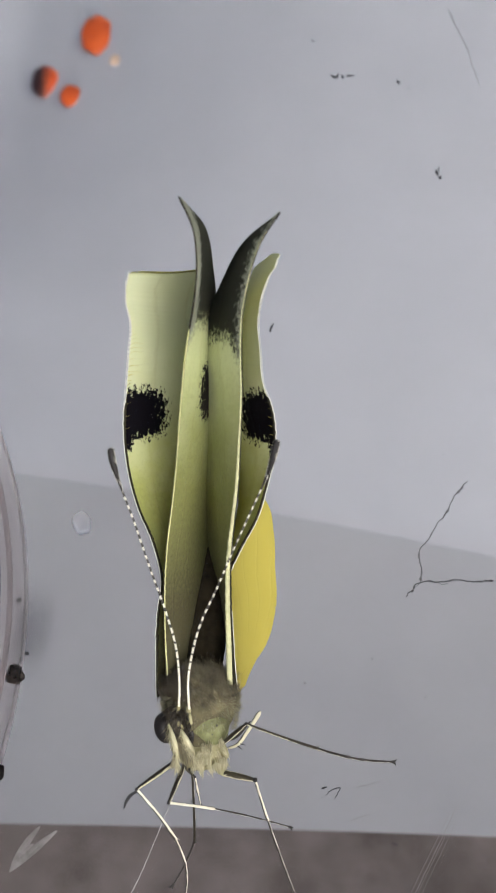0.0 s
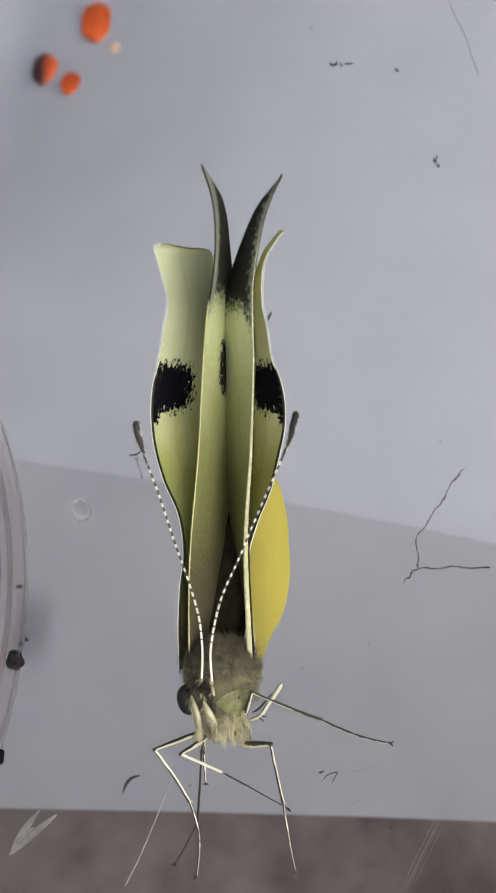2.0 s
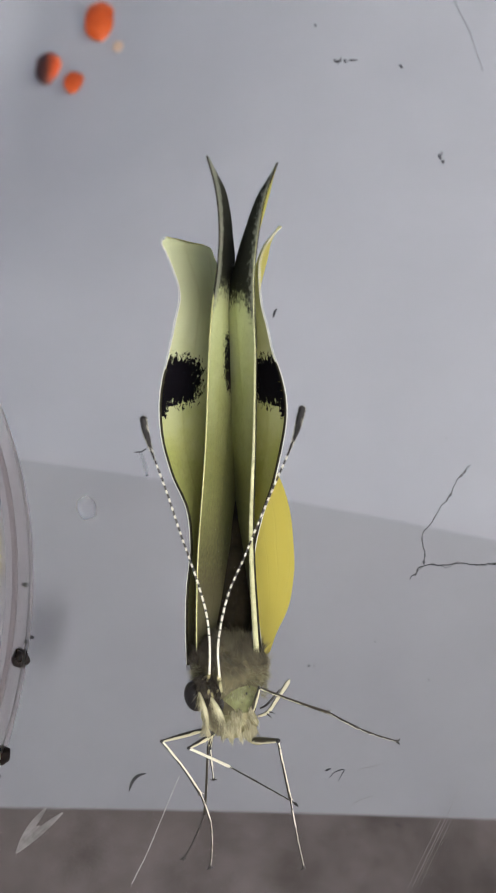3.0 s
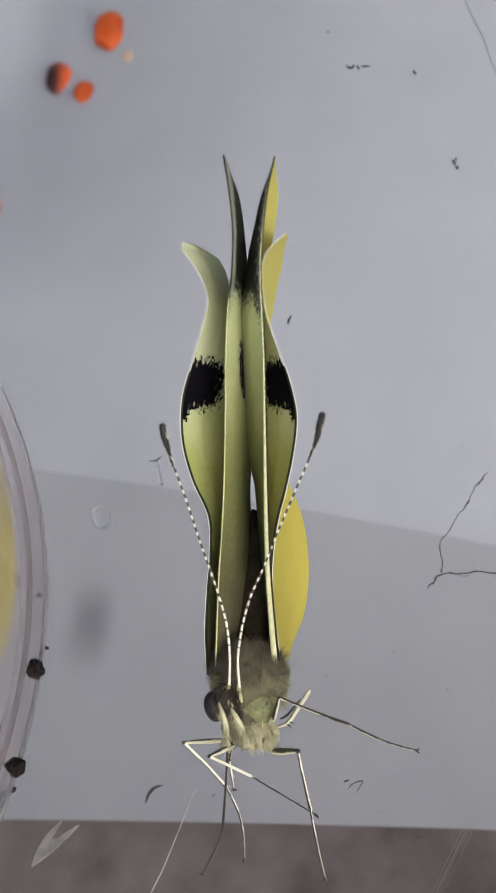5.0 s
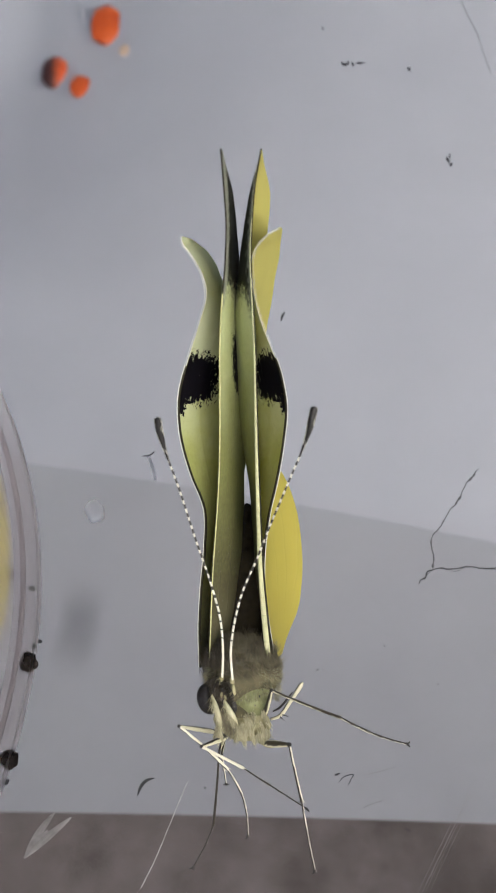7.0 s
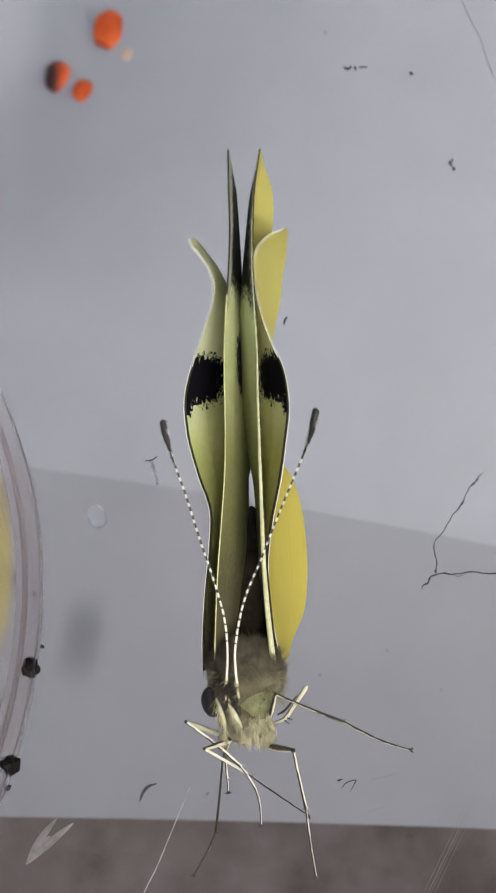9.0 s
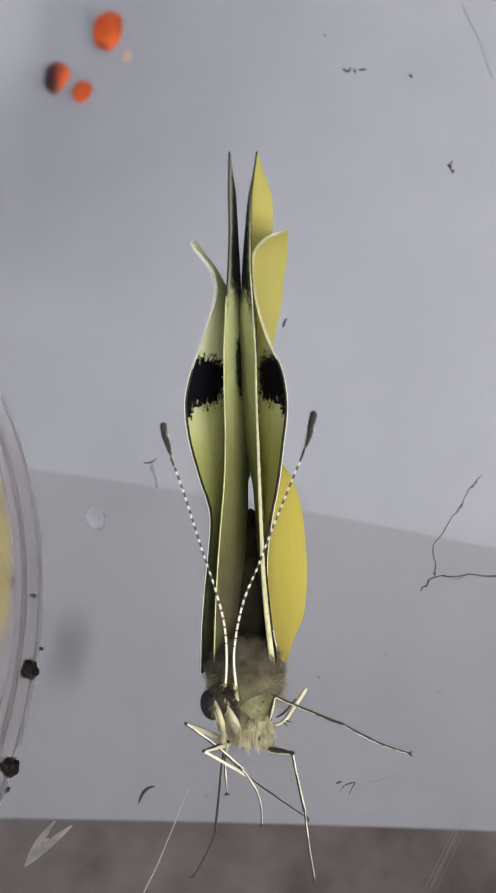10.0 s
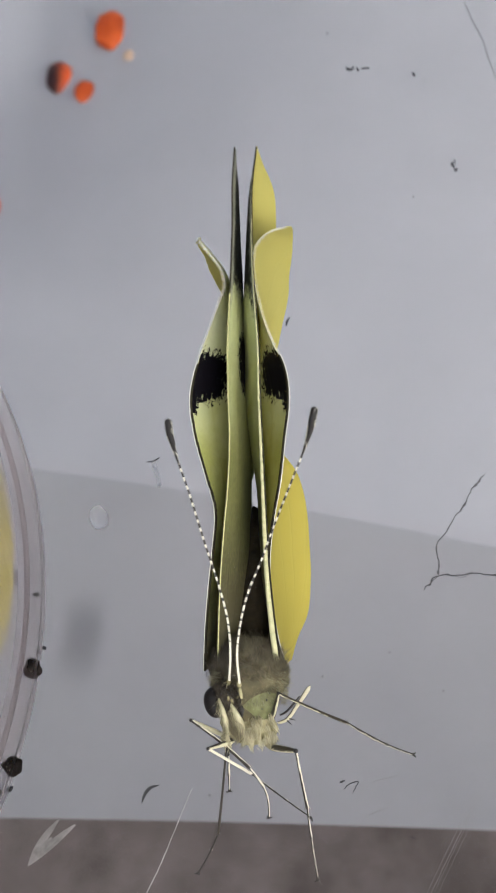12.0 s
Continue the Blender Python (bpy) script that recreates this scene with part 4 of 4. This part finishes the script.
    def shoulder(g):
        a = g.uniform(-1.5, 1.5)
        p = Vector((math.sin(a) * 2.0, g.uniform(-1.2, 0.6), 1.3 + 0.9 * math.cos(a)))
        return Vector(base["thorax"]) + p * 0.95, p * 0.5 + Vector((0, -0.3 + g.uniform(-0.4, 0.4), 0.3))

    def side(g):
        a = g.choice((-1, 1))
        return Vector((a * 1.85 + 0.14 + g.gauss(0, 0.1), 1.3 + g.gauss(0, 0.3), 4.4 + g.gauss(0, 0.25))), Vector((a * 0.5 + g.gauss(0, 0.3), g.gauss(0.5, 0.5), g.gauss(0.6, 0.4)))

    tufts = []
    for _ in range(34):
        a = rng.uniform(-1.05, 1.0)
        p = Vector((math.sin(a) * 1.65, rng.uniform(-0.85, 0.75), 0.7 * math.cos(a) + 0.3))
        tufts.append((Vector(base["ruff"]) + p, Vector((math.sin(a) * 0.45 + rng.uniform(-0.5, 0.5), -1.0, rng.uniform(0.0, 0.5)))))

    def ruff(g):
        root, way = g.choice(tufts)
        jit = Vector((g.gauss(0, 0.09), g.gauss(0, 0.09), g.gauss(0, 0.06)))
        return root + jit, way - jit * 1.6 + Vector((g.gauss(0, 0.08), 0, g.gauss(0, 0.08)))

    def face(g):
        p = Vector((g.uniform(-0.55, 0.75), g.uniform(-0.9, 0.85), 0.75))
        return Vector(base["head"]) + p, Vector((g.uniform(-0.5, 0.5), g.uniform(-0.4, 0.8), 0.9))

    for n, place, length, mat, label in ((5600, crown, (0.4, 1.0), M_FUR, "long brown-grey hair on the back"), (1100, shoulder, (0.15, 0.42), M_FUR_OLIVE, "short olive hair on the shoulders"),
                                         (1500, ruff, (0.2, 0.5), M_FUR_PALE, "cream ruff under the head"), (900, side, (0.2, 0.6), M_FUR_OLIVE, "pale olive hair at the wing roots"), (900, face, (0.25, 0.6), M_FUR_DARK, "short dark hair on the head"), (2400, dark_crown, (0.35, 0.95), M_FUR_DARK, "dark brown hair by the wing root"), (170, beard, (0.4, 0.9), M_FUR, "brown hair between the palps")):
        bm = bmesh.new()
        hairs(bm, n, place, length, rng)
        tagged(part("hair", bm, mat, body, label), kind="stuff")
    bm = bmesh.new()
    blob(bm, base["ruff"], (1.5, 1.0, 0.75), (0, 0, -6), 9.0, 0.15)
    part("chest", bm, M_CHEST, body, "cream scaled chest")
    # folded hind leg, its thigh and shin side by side
    bm = bmesh.new()
    tube(bm, spline(((1.7, -0.95, 4.8), (2.09, -0.77, 5.0), (2.66, 0.03, 5.3), (3.39, 1.21, 5.5)), 14), [0.08, 0.09, 0.10, 0.10, 0.11, 0.11, 0.11, 0.11, 0.11, 0.11, 0.12, 0.13, 0.13, 0.05], 10)
    folded = part("folded_leg", bm, M_FOLDED, body, "pale hind leg folded against the body")
    bm = bmesh.new()
    tube(bm, spline(((1.8, -0.45, 5.1), (1.96, -0.36, 5.2), (2.84, 0.66, 5.5)), 10), [0.05, 0.06, 0.065, 0.07, 0.07, 0.07, 0.065, 0.06, 0.05, 0.03], 8)
    for a, b in (((2.17, -0.73, 5.2), (2.42, -0.95, 5.2)), ((2.3, -0.62, 5.2), (2.62, -0.72, 5.2))):
        tube(bm, (a, b), [0.045, 0.015], 5)
    part("shin", bm, M_CLAW, folded, "dark folded shin with spurs")
    # hip of the front leg, and what carries the antennae
    bm = bmesh.new()
    tube(bm, spline(((0.85, -1.0, 5.0), (0.99, -1.4, 5.55), (1.2, -1.85, 5.75), (1.6, -2.1, 5.8), (1.97, -2.13, 5.75)), 14), [0.20, 0.24, 0.26, 0.27, 0.27, 0.26, 0.25, 0.24, 0.22, 0.2, 0.19, 0.17, 0.15, 0.10], 10)
    part("hip", bm, M_CHEST, body, "cream scaled hip of the front leg")
    for x, y, z, r in ((-0.98, 1.72, 7.15, 0.11), (-0.44, 1.62, 7.2, 0.13), (-0.34, 1.1, 7.0, 0.09)):
        bm = bmesh.new()
        blob(bm, (x, y, z), (r, r * (1.5 if y > 1.5 else 3.4), r), (0, 0, 10), x, 0.25, div=3)
        part("antenna_base", bm, M_CHEST, body, "pale swollen base of the antenna")
    rng_mark = random.Random(8)
    for k in range(14):
        x, y = rng_mark.uniform(-1.45, -0.45), rng_mark.uniform(0.1, 1.5)
        bm = bmesh.new()
        blob(bm, (x, y, 6.62 - 0.5 * ((x + 1.0) ** 2 + (y - 0.7) ** 2)), (0.07, 0.16, 0.06), (0, 0, rng_mark.uniform(-60, 60)), k, 0.3, div=2)
        part("scale_tuft", bm, M_CHEST if k % 3 == 0 else M_CLAW, body)
    # antennae
    for pts in (LEFT_ANTENNA, RIGHT_ANTENNA):
        foot = Vector(pts[0])
        line = [Vector(p) - foot for p in spline(pts, 60)]
        bm = bmesh.new()
        tube(bm, line, [0.070 - 0.022 * (i / 59) ** 0.5 for i in range(60)], 8)
        feeler = part("antenna", bm, M_FEELER, body, "thin antenna ringed black and white")
        feeler.location = foot * MM
        got.setdefault("antennae", []).append(feeler)
        bm = bmesh.new()
        end = [Vector(p) for p in spline(line[50:], 24)]
        tube(bm, end + [end[-1] * 1.004], [0.055 + 0.135 * min(1.0, i / 15) ** 1.2 for i in range(len(end) - 1)] + [0.16, 0.07], 10)
        part("club", bm, M_CLUB, feeler, "dark club at the antenna's end")
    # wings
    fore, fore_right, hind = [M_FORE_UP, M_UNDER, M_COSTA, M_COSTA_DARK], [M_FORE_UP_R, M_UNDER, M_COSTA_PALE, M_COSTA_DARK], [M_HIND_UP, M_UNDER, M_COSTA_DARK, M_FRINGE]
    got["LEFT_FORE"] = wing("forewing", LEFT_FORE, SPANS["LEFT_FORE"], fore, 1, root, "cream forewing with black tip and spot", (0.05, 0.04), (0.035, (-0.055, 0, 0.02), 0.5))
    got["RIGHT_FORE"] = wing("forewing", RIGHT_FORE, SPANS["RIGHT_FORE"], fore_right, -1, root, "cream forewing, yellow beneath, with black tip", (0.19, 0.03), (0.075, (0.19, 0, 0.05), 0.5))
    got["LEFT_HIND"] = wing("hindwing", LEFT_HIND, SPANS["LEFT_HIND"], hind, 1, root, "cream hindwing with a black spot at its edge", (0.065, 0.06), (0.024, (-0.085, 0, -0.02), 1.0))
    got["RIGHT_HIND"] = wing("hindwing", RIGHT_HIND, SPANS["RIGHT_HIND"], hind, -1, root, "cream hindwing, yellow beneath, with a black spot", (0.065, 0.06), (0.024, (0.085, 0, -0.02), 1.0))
    # legs
    got["legs"] = []
    for key, (hip, (la, lb, lc), rows) in LEG_WALKS.items():
        thick, shin_thick, foot_thick, bow, pale = LEG_LOOKS[key]
        bm = bmesh.new()
        n = 13
        tube(bm, [(0, 0, la * i / (n - 1)) for i in range(n)], [thick * (0.72 + 0.42 * math.sin(math.pi * (i / (n - 1)) ** 0.8) - 0.14 * i / (n - 1)) for i in range(n)], 10)
        upper = part("leg", bm, M_FOLDED if key == "front_right" else M_LEG, root, "slender leg with a painted shaded side")
        bm = bmesh.new()
        blob(bm, (0, 0, 0), (thick * 0.78, thick * 0.78, thick * 0.9), (0, 0, 0), 2.0, 0.15, div=2)
        blob(bm, (thick * 0.3, 0, -thick * 0.25), (thick * 0.5, thick * 0.5, thick * 0.5), (0, 0, 0), 4.0, 0.15, div=2)
        knee = part("knee", bm, M_CLAW, upper, "small dark knee joint")
        knee.location = (0, 0, la * MM)
        bm = bmesh.new()
        n = 24
        tube(bm, [(bow * 0.25 * math.sin(math.pi * i / (n - 1)), 0, lb * i / (n - 1)) for i in range(n)], [shin_thick * (0.85 + 0.25 * (i / (n - 1)) ** 2) for i in range(n)], 10)
        for side in (-1, 1):
            tube(bm, ((side * shin_thick * 0.6, 0.02, lb * 0.97), (side * shin_thick * 2.0, 0.05, lb * 0.97 + 0.3)), [0.028, 0.010], 5)
        shin = part("shin", bm, M_SHIN if pale else M_SHIN_DARK, upper, "slender shin, pale with a painted shaded side")
        # five joints of the foot, each swelling to its end
        bm = bmesh.new()
        cuts = (0.0, 0.42, 0.62, 0.78, 0.9, 1.0)
        for a, b in zip(cuts, cuts[1:]):
            m = 8
            line = [(bow * math.sin(math.pi * (a + (b - a) * i / (m - 1))), 0, lc * (a + (b - a) * i / (m - 1))) for i in range(m)]
            tube(bm, line, [foot_thick * (0.78 + 0.34 * i / (m - 1)) * (1 - 0.25 * a) for i in range(m)], 8)
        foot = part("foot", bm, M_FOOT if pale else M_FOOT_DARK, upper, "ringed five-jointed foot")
        bm = bmesh.new()
        for side in (-1, 1):
            tube(bm, spline(((0, 0, lc - 0.1), (side * 0.07, 0.03, lc + 0.08), (side * 0.14, 0.08, lc + 0.14), (side * 0.19, 0.08, lc + 0.1)), 8), [0.07, 0.075, 0.07, 0.06, 0.055, 0.045, 0.03, 0.015], 6)
        blob(bm, (0, 0, lc), (0.09, 0.08, 0.1), (0, 0, 0), 1.0, 0.2, div=2)
        part("claw", bm, M_CLAW, foot, "pair of tiny black claws")
        got["legs"].append((upper, shin, foot))
        for ob, m in zip(got["legs"][-1], leg_pose(Vector(hip), (la, lb, lc), Vector(rows[3][1:4]), Vector(rows[3][4:7]), Vector(rows[3][7:10]))):
            ob.matrix_basis = m
    tagged(root, "cream and yellow butterfly with black wing spots standing on clear plastic", "butterfly")
    return root, got


GROUND = (0.0, -14.0 / math.cos(radians(25)), 0.0)
butterfly, BUG = build_butterfly()
butterfly.matrix_world = pose(GROUND[0] * MM, GROUND[1] * MM, 0, 25, 0, 0)
# an added copy takes the place of the butterfly's mirror image in the wall
other = copy_thing(butterfly, pose((GROUND[0] - 18.8) * MM, (GROUND[1] - 0.02) * MM, 0, 25, 12, 0.0))
# its antennae lean away, and one leg is drawn in under the body
for ob in other.children_recursive:
    if ob.name.startswith("antenna") and not ob.name.startswith("antenna_base"):
        ob.rotation_euler = (0, 0, radians(24))
drawn_in = [ob for ob in other.children if ob.name.startswith("leg")][1]
(hip, lengths, rows) = LEG_WALKS["mid_right"]
for ob, m in zip((drawn_in, *[c for c in drawn_in.children if c.name.startswith(("shin", "foot"))]), leg_pose(Vector(hip), lengths, Vector((1.9, -2.2, 6.4)), Vector((1.0, -6.5, 4.6)), Vector((-0.5, -9.0, 4.4)))):
    ob.matrix_basis = m
tagged(other, "copy of the butterfly inside the cup, in place of its reflection")


# ---- round dish and what lies about ----
def ring(name, mat, centre, radius, profile, label, category):
    """A lathe: profile of (radius offset, height)."""
    bm = bmesh.new()
    n = 160
    loops = [[bm.verts.new((centre[0] + (radius + r) * math.cos(2 * math.pi * i / n), centre[1] + (radius + r) * math.sin(2 * math.pi * i / n), z)) for r, z in profile] for i in range(n)]
    m = len(profile)
    for i in range(n):
        for k in range(m):
            bm.faces.new((loops[i][k], loops[(i + 1) % n][k], loops[(i + 1) % n][(k + 1) % m], loops[i][(k + 1) % m]))
    return tagged(part(name, bm, mat), label, category)


cup = new("plastic_cup")
foot_ring = ring("foot_ring", M_RIM, (0, 0), 34.3, [(-1.3, 0.05), (0.4, 0.05), (0.55, 0.25), (0.4, 0.6), (-0.3, 0.7), (-1.2, 0.55), (-1.4, 0.3)], "thick clear foot ring", "")
ridges = []
for r, half, mat in ((34.75, 0.07, M_RIDGE_PALE), (33.85, 0.17, M_RIDGE)):
    ridges.append(ring("ridge", mat, (0, 0), r, [(half * math.cos(a), 0.78 + 0.08 * math.sin(a)) for a in [k * math.pi / 4 for k in range(8)]], "brownish moulded ridge", ""))
cup_wall = ring("cup_wall", M_FROST, (0, 0), 34.3, [(-1.3, 0.75), (-1.0, 0.75), (2.2, 44.0), (2.6, 44.6), (2.0, 45.0), (1.7, 44.0)], "thin cloudy clear wall", "")
for ob in (foot_ring, cup_wall, *ridges):
    ob.parent = cup
    ob.visible_shadow = False
cup.location = (-46.8 * MM, -11.8 * MM, 0)
tagged(cup, "clear cloudy plastic cup standing on the sheet", "cup")


def pebble(name, x, y, rx, ry, h, mat, label, category, group, seed, z=0.0, rough=0.5, turn=0.0, div=2):
    bm = bmesh.new()
    blob(bm, (0, 0, h * 0.8), (rx, ry, h), (0, 0, 0), seed, rough, 1.6, div)
    ob = tagged(part(name, bm, mat, smooth=div > 2), label, category, group)
    ob.matrix_world = pose(x * MM, y * MM, z * MM, 0, 0, turn)
    return ob


rng = random.Random(11)
for i, (x, y, rx, ry) in enumerate(SPECKS):
    faint = max(rx, ry) < 0.12
    if faint:
        rx, ry = rx * 0.7, ry * 0.7
    pebble("speck", x, y, rx, ry, min(rx, ry) * 0.6, M_SCRATCH if faint else M_SPECK, "faint grey speck on the clear sheet" if faint else "tiny dark speck of dirt on the clear sheet", "speck", "specks on the sheet", 3.1 * i, 0.0, 0.7, rng.uniform(-25, 25))
for i, (x, y, r) in enumerate(PELLETS):
    pebble("dropping", x, y, r, r * 0.95, r * 0.8, M_FRASS, "crumbly black caterpillar dropping", "dropping", "droppings by the dish rim", 7.3 * i, 0.0, 0.45, rng.uniform(0, 90), 3)
for i, (x, y, rx, ry) in enumerate(DROPS):
    pale = i == 3
    pebble("orange_drop", x, y, rx, ry, min(rx, ry) * 0.35, M_ORANGE_PALE if pale else M_ORANGE_DRY if i == 1 else M_ORANGE, "pale dried orange stain on paper" if pale else "orange drop with a dark dried side on paper" if i == 1 else "wet orange drop on white paper", "drop", "orange drops", 2.0 + i, DEEP + 0.18 + sag(x, y), 0.15, 0, 4)
for i, (x, y) in enumerate(SMUDGES):
    pebble("water_droplet", x, y, 0.56, 0.75, 0.24, M_DROPLET, "small clear droplet on the plastic", "droplet", "droplets", 1.0 + i, 0.0, 0.2, 15, 3).visible_shadow = False


def strand(name, pts, radius, mat, label, category, wob=0.08, z=0.08, knots=0.0, taper=False):
    """A thin uneven thread; knots swell it here and there, taper points its ends."""
    bm = bmesh.new()
    n = 46
    line = spline([(*p, 0) for p in pts], n)
    line = [Vector((p[0] + wob * noise.noise(Vector((i * 0.45, 1, radius * 50))), p[1] + wob * noise.noise(Vector((i * 0.45, 9, radius * 50))), z + radius + 0.05 * noise.noise(Vector((i * 0.3, 4, 2))))) for i, p in enumerate(line)]
    tube(bm, line, [radius * (0.65 + 0.6 * abs(noise.noise(Vector((i * 0.6, 2, 5)))) + knots * max(0.0, noise.noise(Vector((i * 0.9, 7, 1))) - 0.12) * 3.0) * (math.sin(math.pi * (0.06 + 0.88 * i / (n - 1))) ** 0.7 if taper else 1 if 0 < i < n - 1 else 0.4) for i in range(n)], 6)
    return tagged(part(name, bm, mat), label, category)


strand("fibre", HAIR_A, 0.045, M_FIBRE_GREY, "thin dark kinked fibre lying on plastic", "fibre", 0.10, knots=1.0)
strand("fibre", HAIR_B, 0.05, M_FIBRE, "dark wavy fibre lying on plastic", "fibre", 0.10, knots=0.5)
strand("fibre", [(11.3, -8.6), (12.2, -8.2), (13.1, -8.42), (13.9, -8.1), (14.9, -8.3), (16.2, -8.12)], 0.022, M_FIBRE, "fine dark fibre twined with a thicker one", "fibre", 0.12)
for r, pts in CRUMBS:
    strand("speck", pts, r, M_SPECK, "tiny crumpled dark bit of dirt on clear plastic", "speck", 0.06, 0.0, taper=True)["group"] = "specks on the sheet"
strand("thread", THREAD, 0.036, M_THREAD, "fine straight pale thread on plastic", "thread", 0.02)
strand("scratch", SCRATCH, 0.05, M_SCRATCH, "long fine grey scratch in the plastic", "scratch", 0.02, 0.0)
# the blurred shadow by a speck, modelled as a grey tinted strand
strand("scratch", SPECK_SHADOW, 0.13, M_SPECK_SHADOW, "soft shadow beside a speck, added as a grey strand", "scratch", 0.05, 0.0)
for pts in (SCUFF_A, SCUFF_B):
    strand("scratch", pts, 0.022, M_SCRATCH, "faint grey scuff in the plastic", "scratch", 0.05, 0.0)
for k, r in ((-0.28, 0.014), (0.0, 0.024), (0.17, 0.012), (0.45, 0.010)):
    strand("scratch", [(x + k, y + 0.3 * k) for x, y in SCUFF_C], r, M_SCUFF, "faint pale scratch in the plastic", "scratch", 0.03, 0.0, taper=True)


def flake(name, lines, width, mat, label, category):
    """Thin curved blades, pointed at both ends, grown together."""
    bm = bmesh.new()
    n = 18
    for turn, pts in enumerate(lines):
        line = [Vector(p) for p in spline([(*p, 0) for p in pts], n)]
        rows = []
        for i, p in enumerate(line):
            d = (line[min(i + 1, n - 1)] - line[max(i - 1, 0)]).normalized()
            s = Vector((-d.y, d.x, 0))
            w = width * math.sin(math.pi * (0.04 + 0.92 * i / (n - 1))) ** 0.8
            rows.append([bm.verts.new(p + s * w * k + Vector((0, 0, 0.06 + h + 0.05 * turn))) for k, h in ((-1, 0.0), (-0.4, 0.1), (0, 0.04), (0.4, 0.12), (1, 0.02))])
        for i in range(n - 1):
            for k in range(4):
                bm.faces.new((rows[i][k], rows[i][k + 1], rows[i + 1][k + 1], rows[i + 1][k]))
    bmesh.ops.solidify(bm, geom=bm.faces[:], thickness=0.04)
    return tagged(part(name, bm, mat), label, category)


flake("husk", [SLIVER, [((a + c) / 2, (b + d) / 2) for (a, b), (c, d) in zip(SLIVER[:3], SLIVER_B[:3])], SLIVER_B], 0.2, M_SCALE, "pale forked husk flake on plastic", "flake")
flake("husk", [CLAW], 0.095, M_SCRATCH_DARK, "small dark curved husk on plastic", "flake")


# a bit of fluff on the cover sheet, close under the eye
bm = bmesh.new()
lint = random.Random(5)
for k in range(40):
    x, y = lint.uniform(-0.03, 0.03), lint.uniform(-0.08, 0.1)
    tube(bm, spline([(x - 0.12, y - 0.42, 0.03), (x + lint.uniform(-0.05, 0.05), y, 0.05), (x + lint.uniform(-0.06, 0.06), y + 0.36, 0.03)], 9), [0.011] * 9, 5)
fluff = tagged(part("fluff", bm, M_FIBRE), "wisp of dark fluff on the clear cover sheet", "fluff", kind="stuff")
fluff.location = (FLUFF[0][1] * MM, FLUFF[0][2] * MM, 55.6 * MM)


# ---- what moves ----
def between(rows, t):
    """The row at t seconds, in a straight line from row to row."""
    for a, b in zip(rows, rows[1:]):
        if t <= b[0]:
            f = (t - a[0]) / (b[0] - a[0])
            return [p + (q - p) * f for p, q in zip(a[1:], b[1:])]
    return list(rows[-1][1:])

HASTE = {"LEFT_FORE": 1.0, "RIGHT_FORE": 1.0, "LEFT_HIND": 1.25, "RIGHT_HIND": 1.25}


def motions():
    walk(fluff, [(t, pose(x * MM, y * MM, 55.6 * MM)) for t, x, y in FLUFF])
    walk(BUG["body"], [(t, pose(x * MM, y * MM, 0)) for t, x, y, *_ in STEPS])
    for ob, sway in zip(BUG["antennae"], ((0.2, 0.1, 0.0, -0.5, -0.8), (-1.3, -0.4, 0.0, 0.9, 1.65))):
        foot = ob.location / MM
        walk(ob, [(t, pose(foot.x * MM, foot.y * MM, foot.z * MM, 0, 0, a)) for t, a in zip((0, 2, 5.5, 9.5, 12), sway)])
    for key, (rest, first, last) in SHAPES.items():
        rest, first, last = np.array(rest), np.array(first), np.array(last)
        times, tracks = [], [[] for _ in SPANS[key]]
        for t, x, y, a, b in STEPS:
            a **= HASTE[key]
            poses = strip_poses(SPANS[key], rest, rest + a * (first - rest) + b * (last - rest), (x, y))
            times.append(t)
            for k, m in enumerate(poses):
                tracks[k].append(poses[0].inverted() @ m if k else m)
        for ob, track in zip(BUG[key], tracks):
            walk(ob, list(zip(times, track)))
    for (hip, lengths, rows), obs in zip(LEG_WALKS.values(), BUG["legs"]):
        tracks = [], [], []
        for t, x, y, *_ in STEPS:
            # knee and ankle sway with the body between the rows
            even = [(r[0], *between(STEPS, r[0])[:2]) for r in rows]
            ex, ey = between(even, t)
            p = between(rows, t)
            off = Vector((x - ex, y - ey, 0))
            poses = leg_pose(Vector(hip) + Vector((x, y, 0)), lengths, Vector(p[0:3]) + off * 0.8, Vector(p[3:6]) + off * 0.4, Vector(p[6:9]))
            for track, m in zip(tracks, poses):
                track.append((t, m))
        for ob, track in zip(obs, tracks):
            walk(ob, track)


motions()
